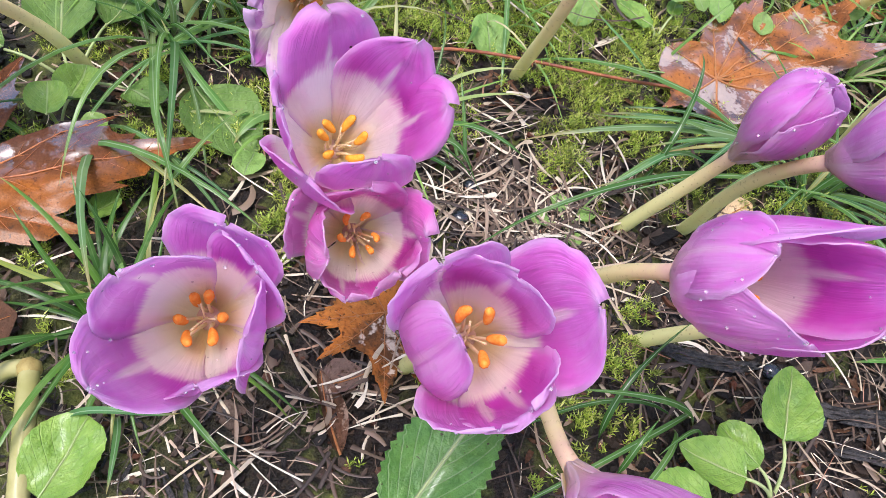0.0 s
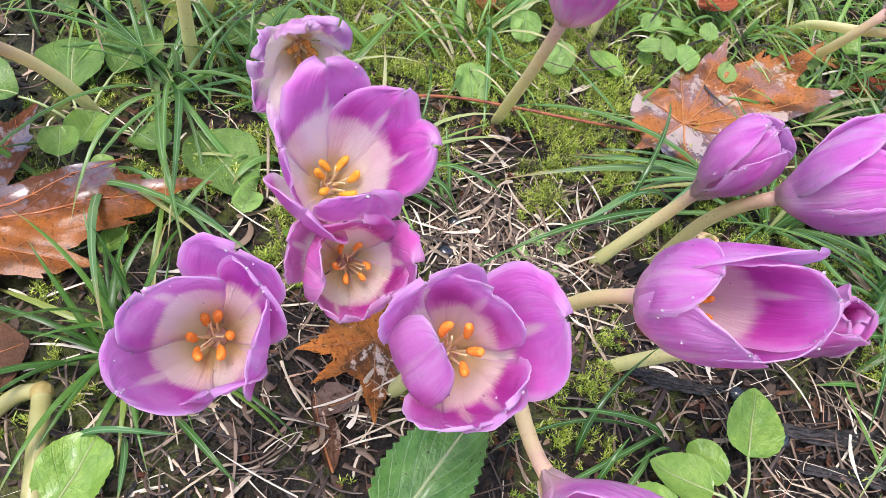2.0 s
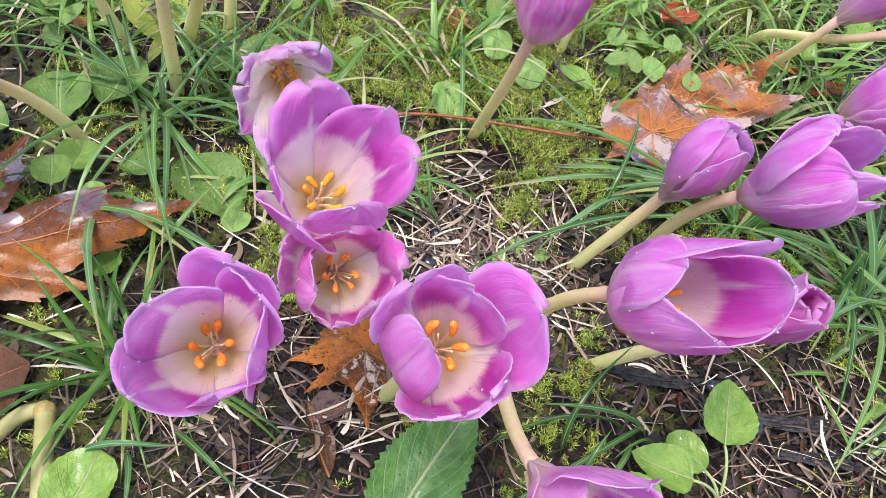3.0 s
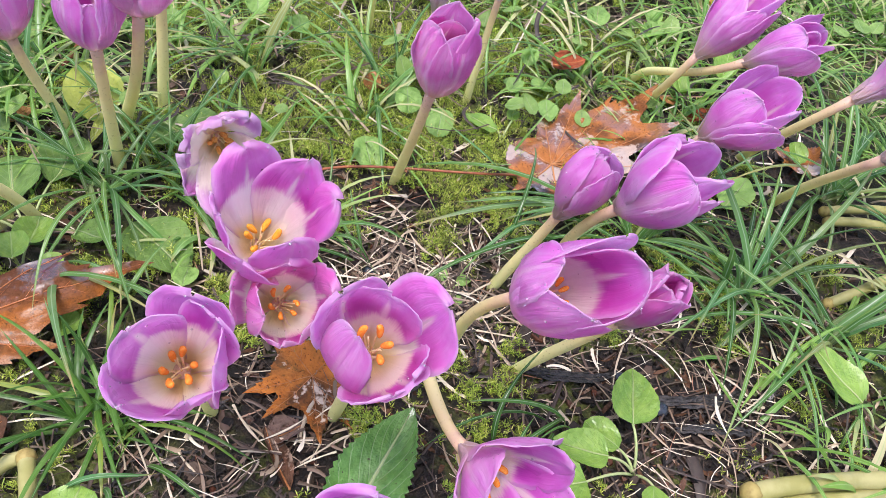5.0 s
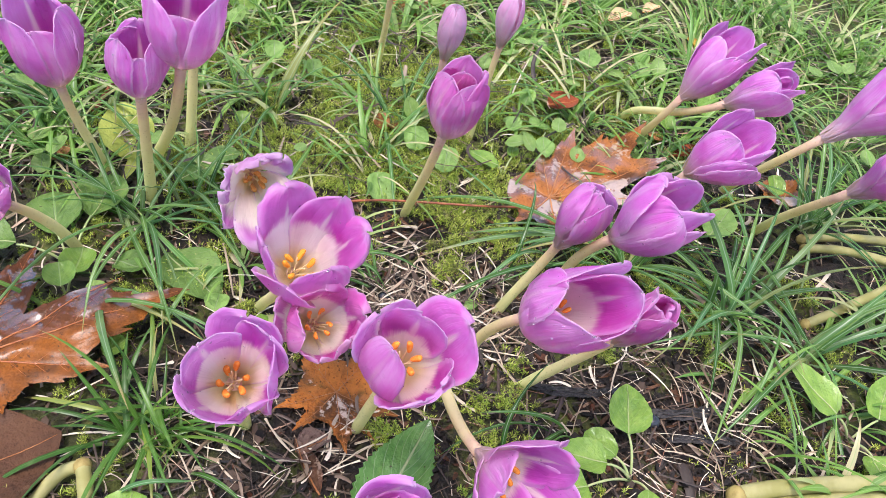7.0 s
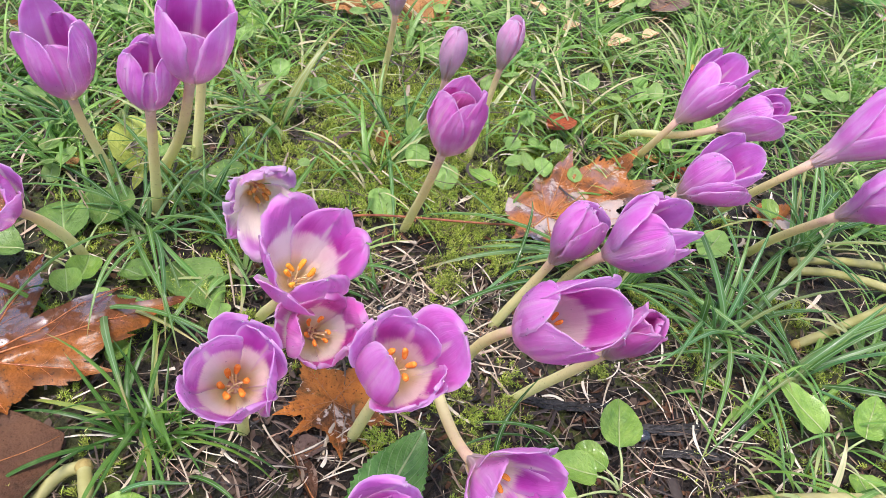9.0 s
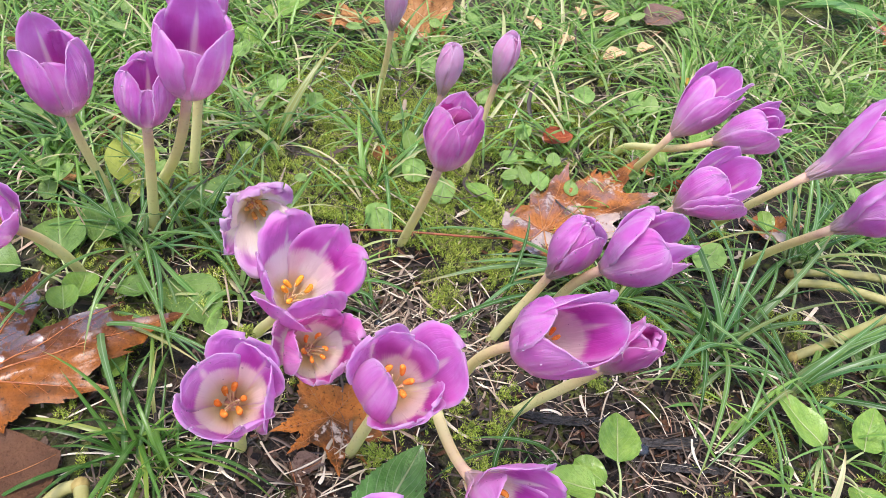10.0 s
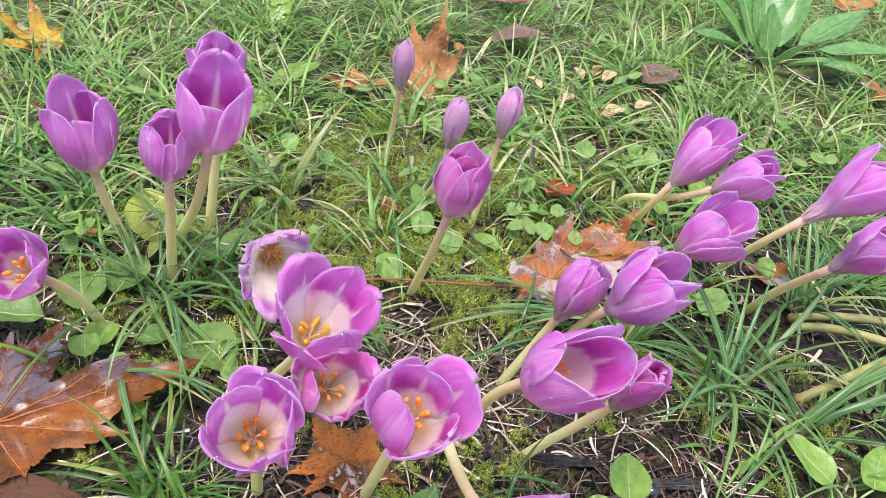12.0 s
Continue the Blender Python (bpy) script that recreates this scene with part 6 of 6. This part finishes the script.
hero_blade((-0.176, 0.129, 0.000), (-0.154, 0.125, 0.030), (-0.134, 0.125, 0.030), (-0.119, 0.130, 0.020), 0.0034)
hero_blade((-0.129, 0.147, 0.000), (-0.114, 0.125, 0.030), (-0.101, 0.111, 0.035), (-0.090, 0.105, 0.020), 0.0034)
hero_blade((-0.151, 0.135, 0.000), (-0.141, 0.116, 0.030), (-0.136, 0.099, 0.045), (-0.134, 0.085, 0.050), 0.0032)
hero_blade((-0.188, 0.397, 0.000), (-0.158, 0.287, 0.050), (-0.145, 0.249, 0.060), (-0.135, 0.222, 0.020))
hero_blade((-0.162, 0.380, 0.000), (-0.176, 0.317, 0.050), (-0.188, 0.277, 0.055), (-0.196, 0.239, 0.030))
hero_blade((-0.168, 0.259, 0.000), (-0.145, 0.249, 0.030), (-0.133, 0.264, 0.040), (-0.116, 0.304, 0.030))
hero_blade((0.120, 0.301, 0.000), (0.121, 0.293, 0.050), (0.140, 0.330, 0.060), (0.154, 0.370, 0.050), 0.0034)
hero_blade((0.143, 0.377, 0.000), (0.125, 0.374, 0.030), (0.103, 0.385, 0.045), (0.088, 0.415, 0.045), 0.0032)


# ---------------------------------------------------------------- lying stalks, needle, bark, stones
def stalk(name, points, radius, label, mat, ends=True):
    p = [Vector(q) for q in points]
    top = thing(name, p[0].x, p[0].y, p[0].z, label, "stem")
    o = p[0].copy()
    pts = bezier(*[q - o for q in p], 18)
    part("stalk", mesh_of("stalk", *tube(pts, [radius * (1 + 0.08 * noise.noise((i * 0.5, p[0].x * 90, 0))) for i in range(18)], 12), (mat,)), top)
    if ends:
        v, f = blobs([tuple(pts[0])], [radius * 1.25], 1.0)
        part("torn_end", mesh_of("torn_end", v, f, None, (STALK_END,)), top)
    return top


stalk("bent_stalk", [(-0.186, 0.146, 0.020), (-0.182, 0.130, 0.022), (-0.180, 0.115, 0.020), (-0.176, 0.085, 0.012)], 0.0045, "broken cream flower stalk bent over on litter", STALK)
stalk("bent_stalk", [(-0.188, 0.147, 0.018), (-0.198, 0.150, 0.016), (-0.206, 0.145, 0.008), (-0.214, 0.135, 0.004)], 0.0040, "torn half of a broken flower stalk", STALK, False)
stalk("fallen_stalk", [(0.418, 0.326, 0.012), (0.450, 0.322, 0.020), (0.485, 0.314, 0.022), (0.540, 0.305, 0.016)], 0.0042, "pale flower stalk lying in the grass", STALK)
stalk("fallen_stalk", [(0.414, 0.313, 0.012), (0.445, 0.308, 0.018), (0.470, 0.295, 0.020), (0.520, 0.270, 0.014)], 0.0042, "second pale flower stalk lying in the grass", STALK)
stalk("fallen_stalk", [(0.368, 0.230, 0.005), (0.395, 0.232, 0.016), (0.425, 0.240, 0.024), (0.470, 0.250, 0.032)], 0.0042, "green flower stalk rising out of the grass", STALK)
stalk("fallen_stalk", [(0.220, 0.082, 0.016), (0.245, 0.084, 0.018), (0.280, 0.084, 0.018), (0.350, 0.076, 0.016)], 0.0058, "thick pale stalk lying on litter", STALK)
stalk("fallen_stalk", [(0.216, 0.072, 0.012), (0.250, 0.074, 0.014), (0.290, 0.074, 0.014), (0.350, 0.066, 0.012)], 0.0050, "thick pale stalk beside another", STALK)
stalk("red_needle", [(-0.022, 0.375, 0.022), (0.020, 0.392, 0.020), (0.070, 0.376, 0.018), (0.150, 0.370, 0.020)], 0.0011, "long thin red-brown twig across the moss", TWIG, False)
def bark_strip(points, width, label, seed):
    """A flat, ragged strip of rotten bark, split along its grain."""
    p = [Vector(q) for q in points]
    top = thing("bark_strip", p[0].x, p[0].y, p[0].z, label, "bark", "bark strips")
    pts = bezier(*[q - p[0] for q in p], 30)
    for k in range(4):
        v, f = [], []
        shift_ = (k - 1.5) * width * 0.30
        a, b = (0, 30) if k in (1, 2) else (3 + 2 * k, 24 + k)
        for i in range(a, b):
            d_ = (pts[min(i + 1, 29)] - pts[max(i - 1, 0)]).normalized()
            s_ = d_.cross(Vector((0, 0, 1))).normalized()
            w_ = width * (0.17 + 0.10 * noise.noise((i * 0.7, seed + k, 0.0))) * min(1.0, (i - a + 1) / 3, (b - i) / 3)
            c = pts[i] + s_ * (shift_ + width * 0.12 * noise.noise((i * 0.35, seed, k))) + Vector((0, 0, 0.0012 * noise.noise((i * 0.5, k, seed)) + 0.0006 * (k % 2)))
            v += [c - s_ * w_, c + Vector((0, 0, 0.0011)), c + s_ * w_, c - Vector((0, 0, 0.0011))]
        for i in range(b - a - 1):
            for e in range(4):
                f.append((i * 4 + e, i * 4 + (e + 1) % 4, i * 4 + 4 + (e + 1) % 4, i * 4 + 4 + e))
        part("splinter", mesh_of("splinter", v, f, None, (BARK,), None, False), top)
    return top


bark_strip([(0.095, 0.196, 0.004), (0.115, 0.182, 0.008), (0.140, 0.176, 0.007), (0.170, 0.180, 0.004)], 0.0075, "black rotten strip of bark on soil", 1)
bark_strip([(0.180, 0.162, 0.004), (0.205, 0.148, 0.008), (0.232, 0.150, 0.008), (0.262, 0.160, 0.004)], 0.008, "black split strip of bark in litter", 2)
bark_strip([(0.196, 0.135, 0.004), (0.214, 0.128, 0.010), (0.236, 0.132, 0.008), (0.252, 0.126, 0.004)], 0.007, "short black bark splinters in litter", 3)
stalk("red_twig", [(-0.225, 0.530, 0.006), (-0.215, 0.555, 0.014), (-0.205, 0.590, 0.016), (-0.190, 0.630, 0.012)], 0.0022, "reddish twig leaning in the grass", TWIG, False)


def pebble(x, y, r, label, seed):
    v = []
    for p in SPHERE_V:
        s = 1 + 0.25 * noise.noise(Vector(p) * 1.3 + Vector((seed, 0, 0)))
        v.append((p[0] * r * s * 1.15, p[1] * r * s, p[2] * r * s * 0.7))
    ob = new("pebble", mesh_of("pebble", v, SPHERE_F, None, (STONE,)))
    ob.location = (x, y, bumps(x, y) + r * 0.6)
    return tagged(ob, label, "stone", "pebbles")


pebble(0.015, 0.287, 0.0048, "shiny wet black pebble on dry straw", 1)
pebble(0.008, 0.262, 0.0050, "wet dark grey pebble on litter", 2)
pebble(0.193, 0.152, 0.0062, "wet blue-black stone in litter", 3)
pebble(0.175, 0.178, 0.0050, "dark wet stone under a leaf", 4)
pebble(-0.118, 0.090, 0.0050, "small dark stone in straw", 5)
